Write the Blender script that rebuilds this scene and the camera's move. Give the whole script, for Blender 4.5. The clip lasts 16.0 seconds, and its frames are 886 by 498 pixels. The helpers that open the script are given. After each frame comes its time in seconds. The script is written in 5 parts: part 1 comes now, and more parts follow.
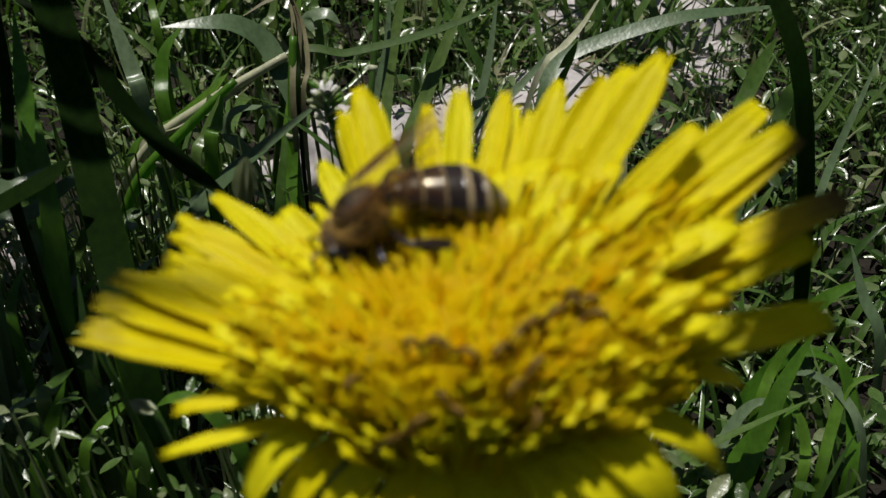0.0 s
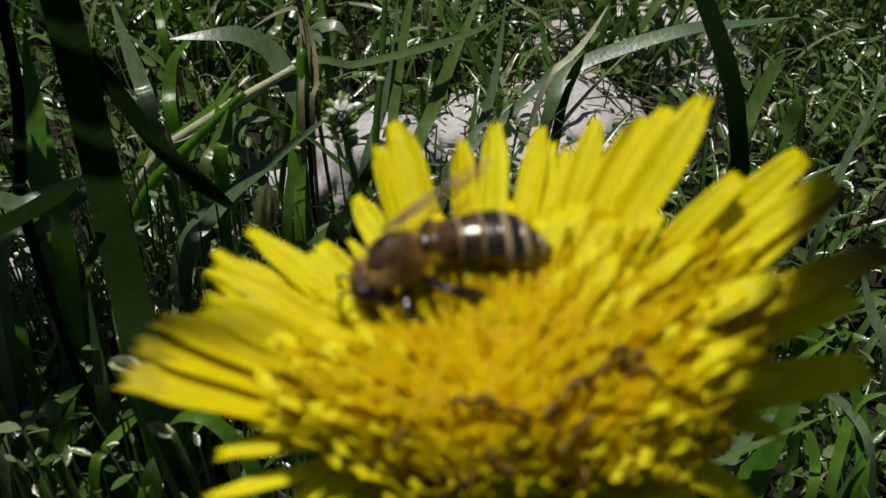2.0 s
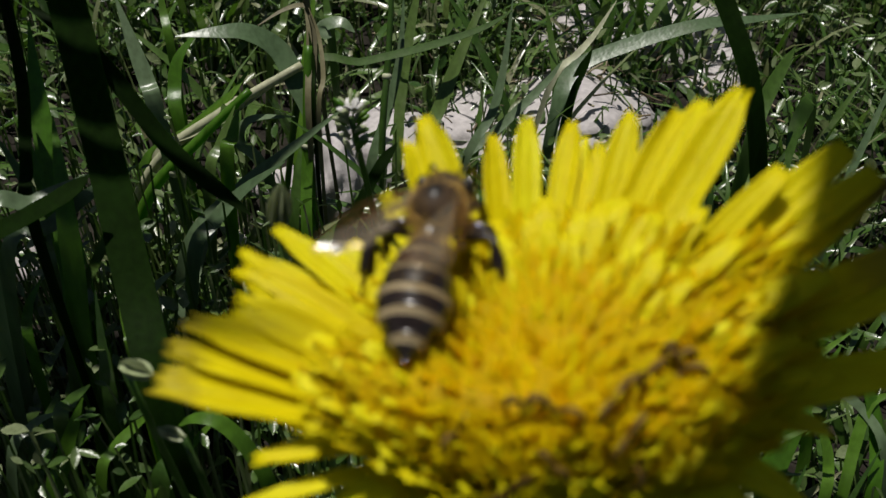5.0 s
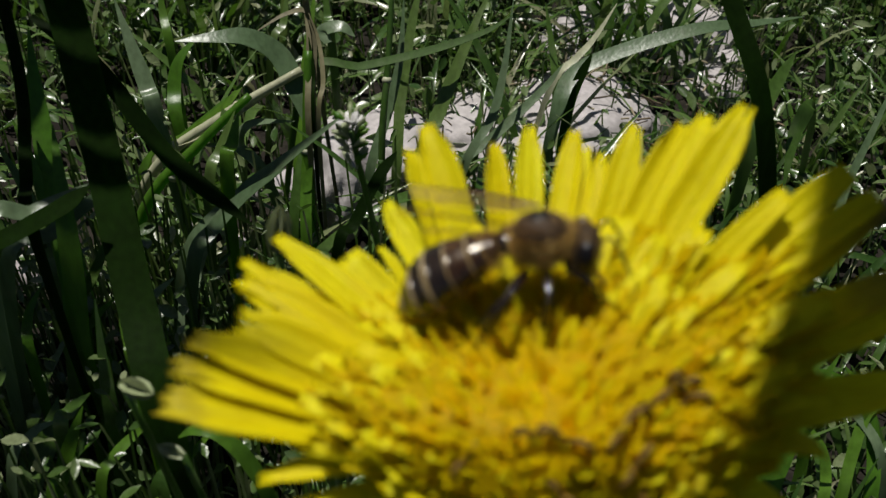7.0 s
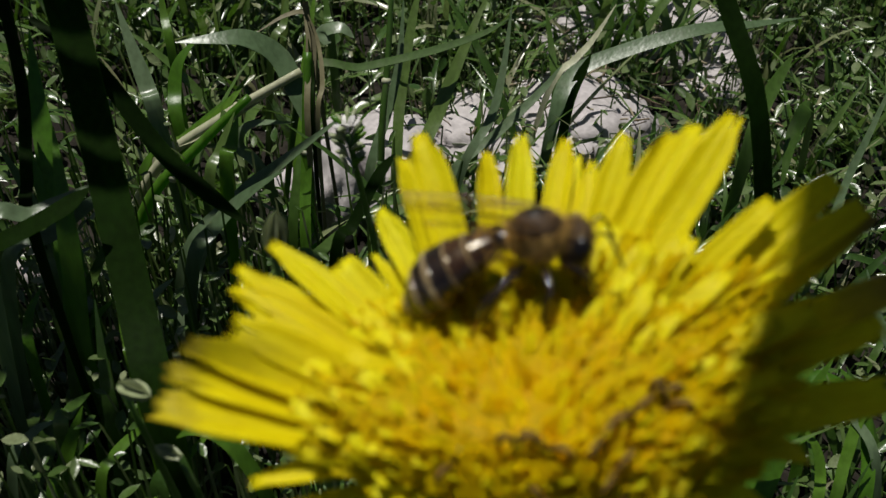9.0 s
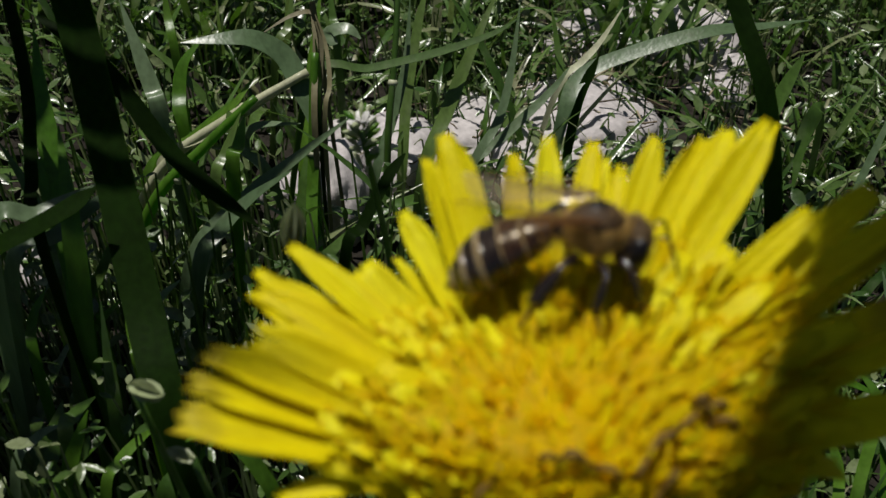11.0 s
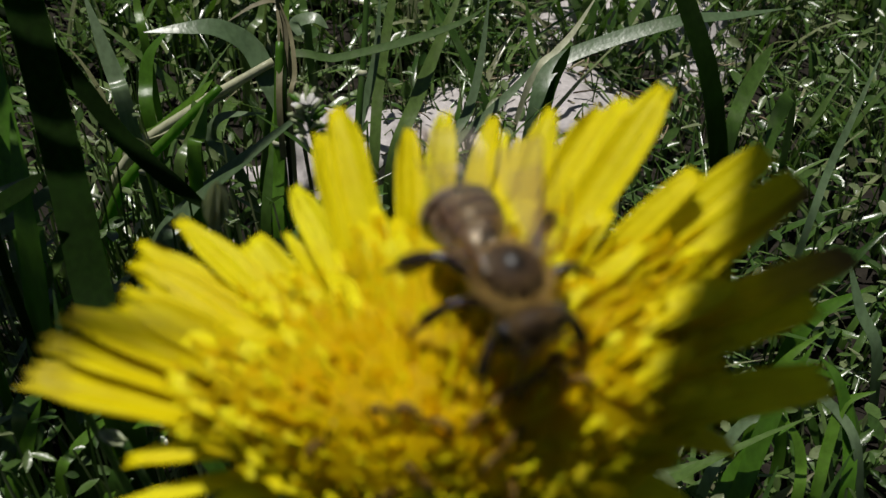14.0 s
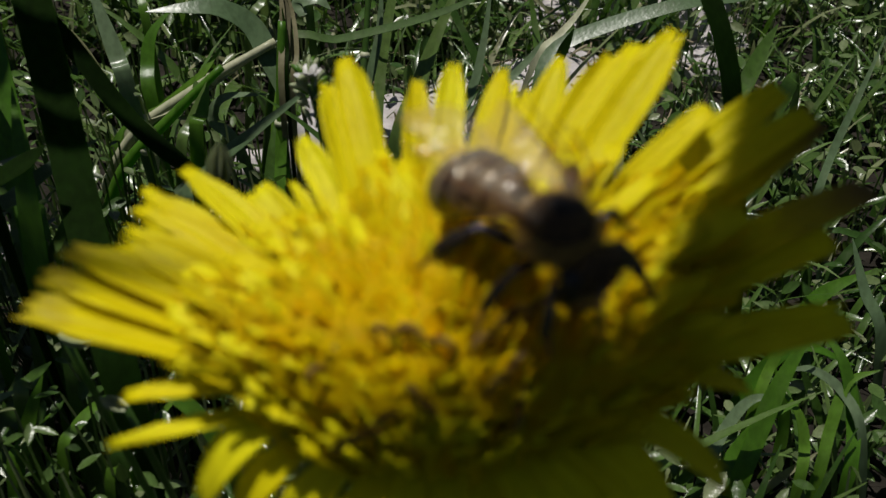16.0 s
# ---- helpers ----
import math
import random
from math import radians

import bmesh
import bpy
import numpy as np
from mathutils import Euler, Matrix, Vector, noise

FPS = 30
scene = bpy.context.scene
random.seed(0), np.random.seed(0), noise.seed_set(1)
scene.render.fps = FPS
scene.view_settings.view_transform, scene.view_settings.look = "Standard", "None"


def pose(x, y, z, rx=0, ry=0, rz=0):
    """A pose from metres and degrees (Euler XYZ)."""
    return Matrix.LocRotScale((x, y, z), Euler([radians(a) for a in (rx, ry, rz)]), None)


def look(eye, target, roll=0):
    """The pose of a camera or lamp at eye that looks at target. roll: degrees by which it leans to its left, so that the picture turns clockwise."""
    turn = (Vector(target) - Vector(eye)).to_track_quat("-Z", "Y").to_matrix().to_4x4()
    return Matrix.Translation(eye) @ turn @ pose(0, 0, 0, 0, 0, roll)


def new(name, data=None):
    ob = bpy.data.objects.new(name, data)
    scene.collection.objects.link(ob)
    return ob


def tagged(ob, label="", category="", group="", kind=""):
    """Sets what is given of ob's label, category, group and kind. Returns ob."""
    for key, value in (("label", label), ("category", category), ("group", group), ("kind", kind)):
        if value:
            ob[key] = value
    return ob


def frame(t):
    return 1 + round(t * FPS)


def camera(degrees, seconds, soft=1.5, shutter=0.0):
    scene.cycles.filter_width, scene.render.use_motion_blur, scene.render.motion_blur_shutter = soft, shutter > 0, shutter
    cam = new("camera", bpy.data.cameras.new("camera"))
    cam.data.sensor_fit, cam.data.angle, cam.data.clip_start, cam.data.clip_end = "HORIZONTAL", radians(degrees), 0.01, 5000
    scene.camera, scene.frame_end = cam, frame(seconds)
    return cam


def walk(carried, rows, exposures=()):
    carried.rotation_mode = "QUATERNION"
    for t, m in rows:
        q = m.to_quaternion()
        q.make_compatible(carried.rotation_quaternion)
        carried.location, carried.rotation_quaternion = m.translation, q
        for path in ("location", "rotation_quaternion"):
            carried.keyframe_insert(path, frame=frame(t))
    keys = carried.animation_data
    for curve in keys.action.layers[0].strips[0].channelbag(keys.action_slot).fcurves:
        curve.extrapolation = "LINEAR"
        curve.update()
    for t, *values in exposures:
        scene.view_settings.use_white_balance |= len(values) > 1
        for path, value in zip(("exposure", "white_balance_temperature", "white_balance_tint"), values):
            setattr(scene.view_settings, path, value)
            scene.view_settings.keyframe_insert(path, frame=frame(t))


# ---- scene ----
cam = camera(52.4, 16.0, soft=1.4)
cam.data.dof.use_dof, cam.data.dof.focus_distance, cam.data.dof.aperture_fstop = True, 0.19, 50.0
METRES, EYE, TILT, LEAN, TURN = 0.045, 0.14, -40.0, 0.0, 0.0
ROWS = [
    (0.0, 0.0, 0.0, 0.0, -0.0, 0.0, 0.0),
    (0.5, -0.0045, 0.0188, 0.0051, -0.28, 0.22, -0.02),
    (1.0, -0.0169, 0.0322, -0.0341, -0.21, -0.02, 0.04),
    (1.5, -0.019, 0.0306, 0.0058, 0.05, -0.02, -0.11),
    (2.0, -0.049, 0.0013, 0.0483, -0.17, 0.16, -0.24),
    (2.5, -0.075, 0.0118, 0.0584, -0.29, 0.18, -0.23),
    (3.0, -0.0927, 0.0557, 0.0187, -0.42, 0.04, -0.07),
    (3.5, -0.0997, 0.0918, 0.0057, -0.33, 0.08, -0.12),
    (4.0, -0.0932, 0.0434, 0.0425, -0.12, 0.1, -0.15),
    (6.5, -0.0653, 0.0395, 0.0856, -0.01, -0.44, -0.18),
    (7.0, -0.0759, 0.0287, 0.1151, -0.07, -0.5, -0.33),
    (7.5, -0.0722, 0.0221, 0.1098, -0.01, -0.55, -0.35),
    (8.0, -0.0679, 0.0422, 0.0728, 0.06, -0.47, -0.25),
    (8.5, -0.0604, 0.0263, 0.1118, 0.09, -0.67, -0.4),
    (9.0, -0.0585, 0.0064, 0.13, 0.07, -0.66, -0.43),
    (11.5, -0.1154, 0.0818, 0.0824, -0.14, -0.05, -0.31),
    (12.0, -0.1123, 0.0903, 0.0637, -0.19, -0.17, 0.01),
    (12.5, -0.084, 0.0886, 0.0622, -0.22, -0.18, -0.05),
    (13.0, -0.0099, 0.0574, 0.0917, -0.15, -0.18, -0.18),
    (13.5, 0.0335, 0.0616, 0.0743, -0.15, -0.27, -0.22),
    (14.0, 0.0294, 0.0818, 0.058, -0.26, -0.16, -0.08),
    (14.5, 0.027, 0.0751, 0.0494, -0.26, -0.26, -0.07),
    (15.0, 0.0237, 0.0771, 0.0419, -0.16, -0.34, -0.11),
    (15.5, 0.027, 0.0814, 0.0138, -0.19, -0.51, -0.12),
    (16.0, 0.0248, 0.0931, -0.0033, -0.17, -0.51, -0.18),
]
walk(cam, [(t, pose(0, 0, EYE, TILT, LEAN, TURN) @ pose(METRES * x, METRES * y, METRES * z, 90 + pitch, roll, yaw)) for t, x, y, z, yaw, pitch, roll in ROWS], [(0, -0.03), (9, -0.05), (14.5, -0.05), (16, -0.16)])

# ---- light ----
world = bpy.data.worlds.new("sky")
scene.world = world
world.use_nodes = True
SUN = Vector((-0.16, 0.18, 0.97)).normalized()
sky = world.node_tree.nodes.new("ShaderNodeTexSky")
sky.sky_type, sky.sun_disc = "NISHITA", False
sky.sun_elevation = math.asin(SUN.z)
sky.sun_rotation = math.atan2(SUN.x, SUN.y)
world.node_tree.links.new(sky.outputs[0], world.node_tree.nodes["Background"].inputs[0])
world.node_tree.nodes["Background"].inputs[1].default_value = 0.026
sun = new("sun", bpy.data.lights.new("sun", "SUN"))
sun.data.energy, sun.data.angle, sun.data.color = 4.2, radians(0.55), (1.0, 0.96, 0.9)
sun.matrix_world = look(SUN, (0, 0, 0))


# ---- materials ----
def nodes_of(name):
    m = bpy.data.materials.new(name)
    m.use_nodes = True
    nt = m.node_tree
    return m, nt, nt.nodes["Principled BSDF"]


def node(nt, kind, **values):
    n = nt.nodes.new(kind)
    for k, v in values.items():
        n.inputs[k.replace("_", " ")].default_value = v
    return n


def ramp(nt, source, stops):
    r = nt.nodes.new("ShaderNodeValToRGB")
    e = r.color_ramp.elements
    while len(e) < len(stops):
        e.new(0.5)
    for el, (p, c) in zip(e, stops):
        el.position, el.color = p, (*c, 1)
    nt.links.new(source, r.inputs[0])
    return r


def bump(nt, bsdf, source, strength, distance):
    b = nt.nodes.new("ShaderNodeBump")
    b.inputs["Strength"].default_value, b.inputs["Distance"].default_value = strength, distance
    nt.links.new(source, b.inputs["Height"])
    nt.links.new(b.outputs[0], bsdf.inputs["Normal"])


def mixed(nt, a, b, fac, kind="MIX"):
    m = nt.nodes.new("ShaderNodeMix")
    m.data_type, m.blend_type = "RGBA", kind
    for value, socket in ((fac, m.inputs[0]), (a, m.inputs[6]), (b, m.inputs[7])):
        if isinstance(value, (int, float)):
            socket.default_value = value
        elif isinstance(value, tuple):
            socket.default_value = (*value, 1)
        else:
            nt.links.new(value, socket)
    return m.outputs[2]


def random_of(nt, island):
    if island:
        return nt.nodes.new("ShaderNodeNewGeometry").outputs["Random Per Island"]
    return nt.nodes.new("ShaderNodeObjectInfo").outputs["Random"]


def thin(nt, bsdf, color, amount, rich=(1.0, 1.0)):
    """Lets light through a leaf or a petal."""
    t = nt.nodes.new("ShaderNodeBsdfTranslucent")
    glow = nt.nodes.new("ShaderNodeHueSaturation")
    glow.inputs["Saturation"].default_value, glow.inputs["Value"].default_value = rich
    nt.links.new(color, glow.inputs["Color"])
    nt.links.new(glow.outputs[0], t.inputs[0])
    m = nt.nodes.new("ShaderNodeMixShader")
    m.inputs[0].default_value = amount
    nt.links.new(bsdf.outputs[0], m.inputs[1])
    nt.links.new(t.outputs[0], m.inputs[2])
    nt.links.new(m.outputs[0], nt.nodes["Material Output"].inputs[0])


def leaf_material(name, stops, rough=0.46, island=False, veins=900.0, through_amount=0.34, spec=0.35, rich=(1.12, 1.7), blotches=(0.22, 0.25, 0.15)):
    """Grass and leaves: veins along the blade, blotches, a colour of its own for each blade."""
    m, nt, bsdf = nodes_of(name)
    uv = nt.nodes.new("ShaderNodeTexCoord")
    wave = node(nt, "ShaderNodeTexNoise", Scale=veins, Detail=2.0)
    stretch = nt.nodes.new("ShaderNodeMapping")
    stretch.inputs["Scale"].default_value = (1, 1, 0.06)
    nt.links.new(uv.outputs["Object"], stretch.inputs[0])
    nt.links.new(stretch.outputs[0], wave.inputs[0])
    blotch = node(nt, "ShaderNodeTexNoise", Scale=130.0, Detail=4.0)
    nt.links.new(uv.outputs["Object"], blotch.inputs[0])
    base = ramp(nt, random_of(nt, island), stops).outputs[0]
    dark = mixed(nt, base, (0.5, 0.5, 0.45), ramp(nt, wave.outputs[0], ((0.35, (0, 0, 0)), (0.75, (0.6, 0.6, 0.6)))).outputs[0], "MULTIPLY")
    pale = mixed(nt, dark, blotches, ramp(nt, blotch.outputs[0], ((0.55, (0, 0, 0)), (0.85, (0.55, 0.55, 0.55)))).outputs[0])
    nt.links.new(pale, bsdf.inputs["Base Color"])
    bsdf.inputs["Roughness"].default_value = rough
    bsdf.inputs["Specular IOR Level"].default_value = spec
    bump(nt, bsdf, wave.outputs[0], 0.25, 0.0003)
    thin(nt, bsdf, pale, through_amount, rich)
    return m


def petal_material(name, stops, through_amount=0.42, browned=0.0, island=False):
    m, nt, bsdf = nodes_of(name)
    tc = nt.nodes.new("ShaderNodeTexCoord")
    stretch = nt.nodes.new("ShaderNodeMapping")
    stretch.inputs["Scale"].default_value = (0.08, 1, 1)
    nt.links.new(tc.outputs["Object"], stretch.inputs[0])
    lines = node(nt, "ShaderNodeTexNoise", Scale=2600.0, Detail=3.0)
    nt.links.new(stretch.outputs[0], lines.inputs[0])
    blotch = node(nt, "ShaderNodeTexNoise", Scale=420.0, Detail=3.0)
    nt.links.new(tc.outputs["Object"], blotch.inputs[0])
    base = ramp(nt, random_of(nt, island), stops).outputs[0]
    c = mixed(nt, base, (0.82, 0.76, 0.45), ramp(nt, lines.outputs[0], ((0.4, (0, 0, 0)), (0.75, (0.5, 0.5, 0.5)))).outputs[0], "MULTIPLY")
    c = mixed(nt, c, (0.88, 0.80, 0.45), ramp(nt, blotch.outputs[0], ((0.5, (0, 0, 0)), (0.8, (0.5, 0.5, 0.5)))).outputs[0], "MULTIPLY")
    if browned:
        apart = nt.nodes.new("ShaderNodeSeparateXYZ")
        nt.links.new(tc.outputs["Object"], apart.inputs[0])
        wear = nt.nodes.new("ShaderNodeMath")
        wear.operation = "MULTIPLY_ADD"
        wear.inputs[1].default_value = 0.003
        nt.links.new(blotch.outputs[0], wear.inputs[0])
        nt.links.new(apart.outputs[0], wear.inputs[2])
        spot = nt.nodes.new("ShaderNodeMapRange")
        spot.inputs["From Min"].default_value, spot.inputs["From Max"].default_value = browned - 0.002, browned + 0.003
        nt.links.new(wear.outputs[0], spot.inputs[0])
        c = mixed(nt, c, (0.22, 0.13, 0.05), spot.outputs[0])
    nt.links.new(c, bsdf.inputs["Base Color"])
    bsdf.inputs["Roughness"].default_value = 0.48
    bsdf.inputs["Specular IOR Level"].default_value = 0.14
    bump(nt, bsdf, lines.outputs[0], 0.3, 0.0002)
    thin(nt, bsdf, c, through_amount)
    return m


def plain_material(name, color, rough, spec=0.5, scale=2000.0, spread=0.5, bump_mm=0.05, metal=0.0):
    """A surface with grain at two scales."""
    m, nt, bsdf = nodes_of(name)
    tc = nt.nodes.new("ShaderNodeTexCoord")
    a = node(nt, "ShaderNodeTexNoise", Scale=scale, Detail=5.0)
    b = node(nt, "ShaderNodeTexNoise", Scale=scale / 7, Detail=3.0)
    nt.links.new(tc.outputs["Object"], a.inputs[0])
    nt.links.new(tc.outputs["Object"], b.inputs[0])
    low = tuple(v * (1 - spread) for v in color)
    c = mixed(nt, ramp(nt, a.outputs[0], ((0.3, low), (0.7, color))).outputs[0], low, ramp(nt, b.outputs[0], ((0.45, (0, 0, 0)), (0.75, (0.7, 0.7, 0.7)))).outputs[0])
    nt.links.new(c, bsdf.inputs["Base Color"])
    bsdf.inputs["Roughness"].default_value, bsdf.inputs["Specular IOR Level"].default_value = rough, spec
    bsdf.inputs["Metallic"].default_value = metal
    bump(nt, bsdf, a.outputs[0], 0.6, bump_mm / 1000)
    return m


PETAL = petal_material("petal_yellow", ((0.0, (0.87, 0.77, 0.005)), (0.5, (0.90, 0.83, 0.009)), (1.0, (0.93, 0.89, 0.016))), 0.46)
FLORET = petal_material("floret_gold", ((0.0, (0.97, 0.75, 0.002)), (1.0, (0.96, 0.84, 0.005))), 0.74)
# Withered petals; the duller base also stands in for shade on left ones.
OLD_DIM_PETAL = petal_material("petal_withered_dim", ((0.0, (0.84, 0.73, 0.003)), (1.0, (0.88, 0.80, 0.004))), browned=0.0226)
FRINGE = petal_material("floret_strands", ((0.0, (0.96, 0.78, 0.002)), (1.0, (0.95, 0.89, 0.007))), 0.74, island=True)
STYLE = plain_material("style_ochre", (0.22, 0.125, 0.012), 0.6, 0.3)
GRASS = leaf_material("grass_blade", ((0.0, (0.053, 0.120, 0.018)), (0.5, (0.085, 0.170, 0.027)), (1.0, (0.138, 0.220, 0.053))), 0.32, spec=0.6)
GREY_GRASS = leaf_material("grass_grey_green", ((0.0, (0.115, 0.190, 0.085)), (1.0, (0.185, 0.260, 0.140))), 0.32, spec=0.6)
# Near-black green: shade is put into the colour, light coming through is boosted.
SHADE_DARK_GRASS = leaf_material("grass_shade_dark", ((0.0, (0.008, 0.021, 0.0025)), (1.0, (0.014, 0.036, 0.004))), 0.6, through_amount=0.5, spec=0.06, rich=(1.35, 8.0), blotches=(0.02, 0.055, 0.006))
LIME_GRASS = leaf_material("grass_fresh_green", ((0.0, (0.085, 0.220, 0.016)), (1.0, (0.150, 0.290, 0.030))), 0.36, through_amount=0.46, spec=0.5, blotches=(0.180, 0.280, 0.075))
FIELD = leaf_material("grass_field", ((0.0, (0.032, 0.076, 0.012)), (0.45, (0.068, 0.138, 0.024)), (0.8, (0.120, 0.190, 0.052)), (1.0, (0.270, 0.268, 0.160))), 0.26, island=True, through_amount=0.22, spec=0.6)
WEED = leaf_material("weed_leaf", ((0.0, (0.034, 0.078, 0.014)), (0.6, (0.080, 0.140, 0.032)), (1.0, (0.230, 0.265, 0.140))), 0.30, island=True, veins=1500.0, through_amount=0.22, spec=0.5)
SOFT_GRASS = leaf_material("grass_soft_green", ((0.0, (0.060, 0.125, 0.024)), (1.0, (0.100, 0.180, 0.040))), 0.62, spec=0.2)
STRAW = leaf_material("dry_straw", ((0.0, (0.40, 0.40, 0.24)), (1.0, (0.58, 0.60, 0.42))), 0.4, through_amount=0.12)
HUSK = leaf_material("dry_brown_leaf", ((0.0, (0.12, 0.11, 0.055)), (1.0, (0.22, 0.20, 0.10))), 0.6, through_amount=0.1)
LITTER = leaf_material("dry_litter", ((0.0, (0.05, 0.035, 0.02)), (0.5, (0.20, 0.15, 0.09)), (1.0, (0.42, 0.36, 0.24))), 0.7, island=True, through_amount=0.05)
BUD = leaf_material("pale_bud", ((0.0, (0.30, 0.36, 0.18)), (1.0, (0.42, 0.46, 0.28))), 0.4, through_amount=0.2)
WHITE_BUD = plain_material("white_petal", (0.75, 0.74, 0.70), 0.5, 0.4)
STONE = plain_material("pale_limestone", (0.52, 0.485, 0.48), 0.85, 0.25, 500.0, 0.3, 0.5)
SOIL = plain_material("dark_soil", (0.03, 0.026, 0.020), 0.95, 0.15, 260.0, 0.65, 3.0)
CHITIN = plain_material("dark_chitin", (0.030, 0.018, 0.011), 0.24, 0.9, 1500.0, 0.5, 0.02)
BALD = plain_material("bare_thorax_plate", (0.014, 0.009, 0.005), 0.40, 0.3, 1500.0, 0.5, 0.03)
BROWN_CHITIN = plain_material("brown_chitin", (0.075, 0.036, 0.015), 0.24, 0.9, 1500.0, 0.5, 0.02)
AMBER = plain_material("amber_chitin", (0.20, 0.085, 0.02), 0.32, 0.5, 1500.0, 0.6, 0.02)
BAND = plain_material("pale_hair_band", (0.46, 0.36, 0.20), 0.5, 0.2, 6000.0, 0.5, 0.1)
THORAX = plain_material("brown_thorax", (0.065, 0.036, 0.014), 0.7, 0.3, 2500.0, 0.5, 0.05)
FUR = plain_material("tawny_fur", (0.76, 0.50, 0.15), 0.8, 0.15, 4000.0, 0.5, 0.05)
EYE_BLACK = plain_material("compound_eye", (0.008, 0.006, 0.006), 0.3, 0.5, 9000.0, 0.3, 0.01)


def wing_material():
    m, nt, bsdf = nodes_of("wing_membrane")
    tc = nt.nodes.new("ShaderNodeTexCoord")
    n = node(nt, "ShaderNodeTexNoise", Scale=900.0, Detail=3.0)
    nt.links.new(tc.outputs["Object"], n.inputs[0])
    bsdf.inputs["Base Color"].default_value = (0.66, 0.57, 0.42, 1)
    bsdf.inputs["Roughness"].default_value = 0.20
    bsdf.inputs["Specular IOR Level"].default_value = 0.9
    bump(nt, bsdf, n.outputs[0], 0.6, 0.0003)
    clear = nt.nodes.new("ShaderNodeBsdfTransparent")
    clear.inputs[0].default_value = (0.96, 0.93, 0.87, 1)
    mix = nt.nodes.new("ShaderNodeMixShader")
    mix.inputs[0].default_value = 0.05
    nt.links.new(clear.outputs[0], mix.inputs[1])
    nt.links.new(bsdf.outputs[0], mix.inputs[2])
    gloss = nt.nodes.new("ShaderNodeBsdfGlossy")
    gloss.inputs["Roughness"].default_value = 0.22
    nt.links.new(bsdf.inputs["Normal"].links[0].from_socket, gloss.inputs["Normal"])
    sheen = nt.nodes.new("ShaderNodeMixShader")
    sheen.inputs[0].default_value = 0.034
    nt.links.new(mix.outputs[0], sheen.inputs[1])
    nt.links.new(gloss.outputs[0], sheen.inputs[2])
    nt.links.new(sheen.outputs[0], nt.nodes["Material Output"].inputs[0])
    return m


WING = wing_material()


# ---- builders ----
def mesh_of(name, verts, faces, material, smooth=True):
    me = bpy.data.meshes.new(name)
    me.from_pydata([tuple(v) for v in verts], [], faces)
    me.materials.append(material)
    if smooth:
        me.polygons.foreach_set("use_smooth", [True] * len(me.polygons))
    me.update()
    return me


def piece(name, me, parent=None, label="", m=None):
    ob = new(name, me)
    if parent:
        ob.parent = parent
    if m is not None:
        ob.matrix_basis = m
    return tagged(ob, label)


def spline(points, n):
    """n + 1 places along a smooth line through the points."""
    pts = [Vector(p) for p in points]
    pts = [2 * pts[0] - pts[1]] + pts + [2 * pts[-1] - pts[-2]]
    out, spans = [], len(pts) - 3
    for i in range(n + 1):
        s = min(i / n * spans, spans - 1e-6)
        k, u = int(s), s - int(s)
        a, b, c, d = pts[k:k + 4]
        out.append(0.5 * (2 * b + (c - a) * u + (2 * a - 5 * b + 4 * c - d) * u * u + (3 * b - a - 3 * c + d) * u ** 3))
    return out


def blade_geometry(points, width, n=12, face=Vector((0, -0.6, 0.8)), fold=0.22, thick=0.00012, blunt=0.45, base=0.6, twist=0.0):
    """A grass blade along a line: a shallow keel, two skins, a pointed tip."""
    line = spline(points, n)
    verts, faces = [], []
    for i, p in enumerate(line):
        u = i / n
        along = (line[min(i + 1, n)] - line[max(i - 1, 0)]).normalized()
        side = along.cross(face)
        side = side.normalized() if side.length > 1e-4 else Vector((1, 0, 0))
        if twist:
            side = Matrix.Rotation(twist * u, 3, along) @ side
        up = side.cross(along)
        w = width * 0.5 * (base + (1 - base) * min(1, u * 4)) * (1 - max(0, (u - blunt) / (1 - blunt)) ** 1.7) + 0.00008
        low = up * thick
        verts += [p - side * w, p - up * w * fold, p + side * w, p - side * w - low, p - up * w * fold - low, p + side * w - low]
        if i:
            a, b = 6 * i - 6, 6 * i
            faces += [(a, a + 1, b + 1, b), (a + 1, a + 2, b + 2, b + 1), (a + 3, b + 3, b + 4, a + 4), (a + 4, b + 4, b + 5, a + 5)]
    return verts, faces


def tube_geometry(points, radii, n=10, sides=7):
    line = spline(points, n)
    verts, faces = [], []
    for i, p in enumerate(line):
        u = i / n * (len(radii) - 1)
        k = min(int(u), len(radii) - 2)
        r = radii[k] + (radii[k + 1] - radii[k]) * (u - k)
        along = (line[min(i + 1, n)] - line[max(i - 1, 0)]).normalized()
        side = along.cross(Vector((0.31, 0.12, 0.94)))
        side = side.normalized() if side.length > 1e-3 else Vector((1, 0, 0))
        up = side.cross(along)
        for j in range(sides):
            a = 2 * math.pi * j / sides
            verts.append(p + side * (r * math.cos(a)) + up * (r * math.sin(a)))
        if i:
            for j in range(sides):
                a, b = (i - 1) * sides + j, (i - 1) * sides + (j + 1) % sides
                faces.append((a, b, b + sides, a + sides))
    faces += [tuple(reversed(range(sides))), tuple(n * sides + j for j in range(sides))]
    return verts, faces


def join_geometry(parts):
    verts, faces = [], []
    for v, f in parts:
        k = len(verts)
        verts += list(v)
        faces += [tuple(i + k for i in q) for q in f]
    return verts, faces


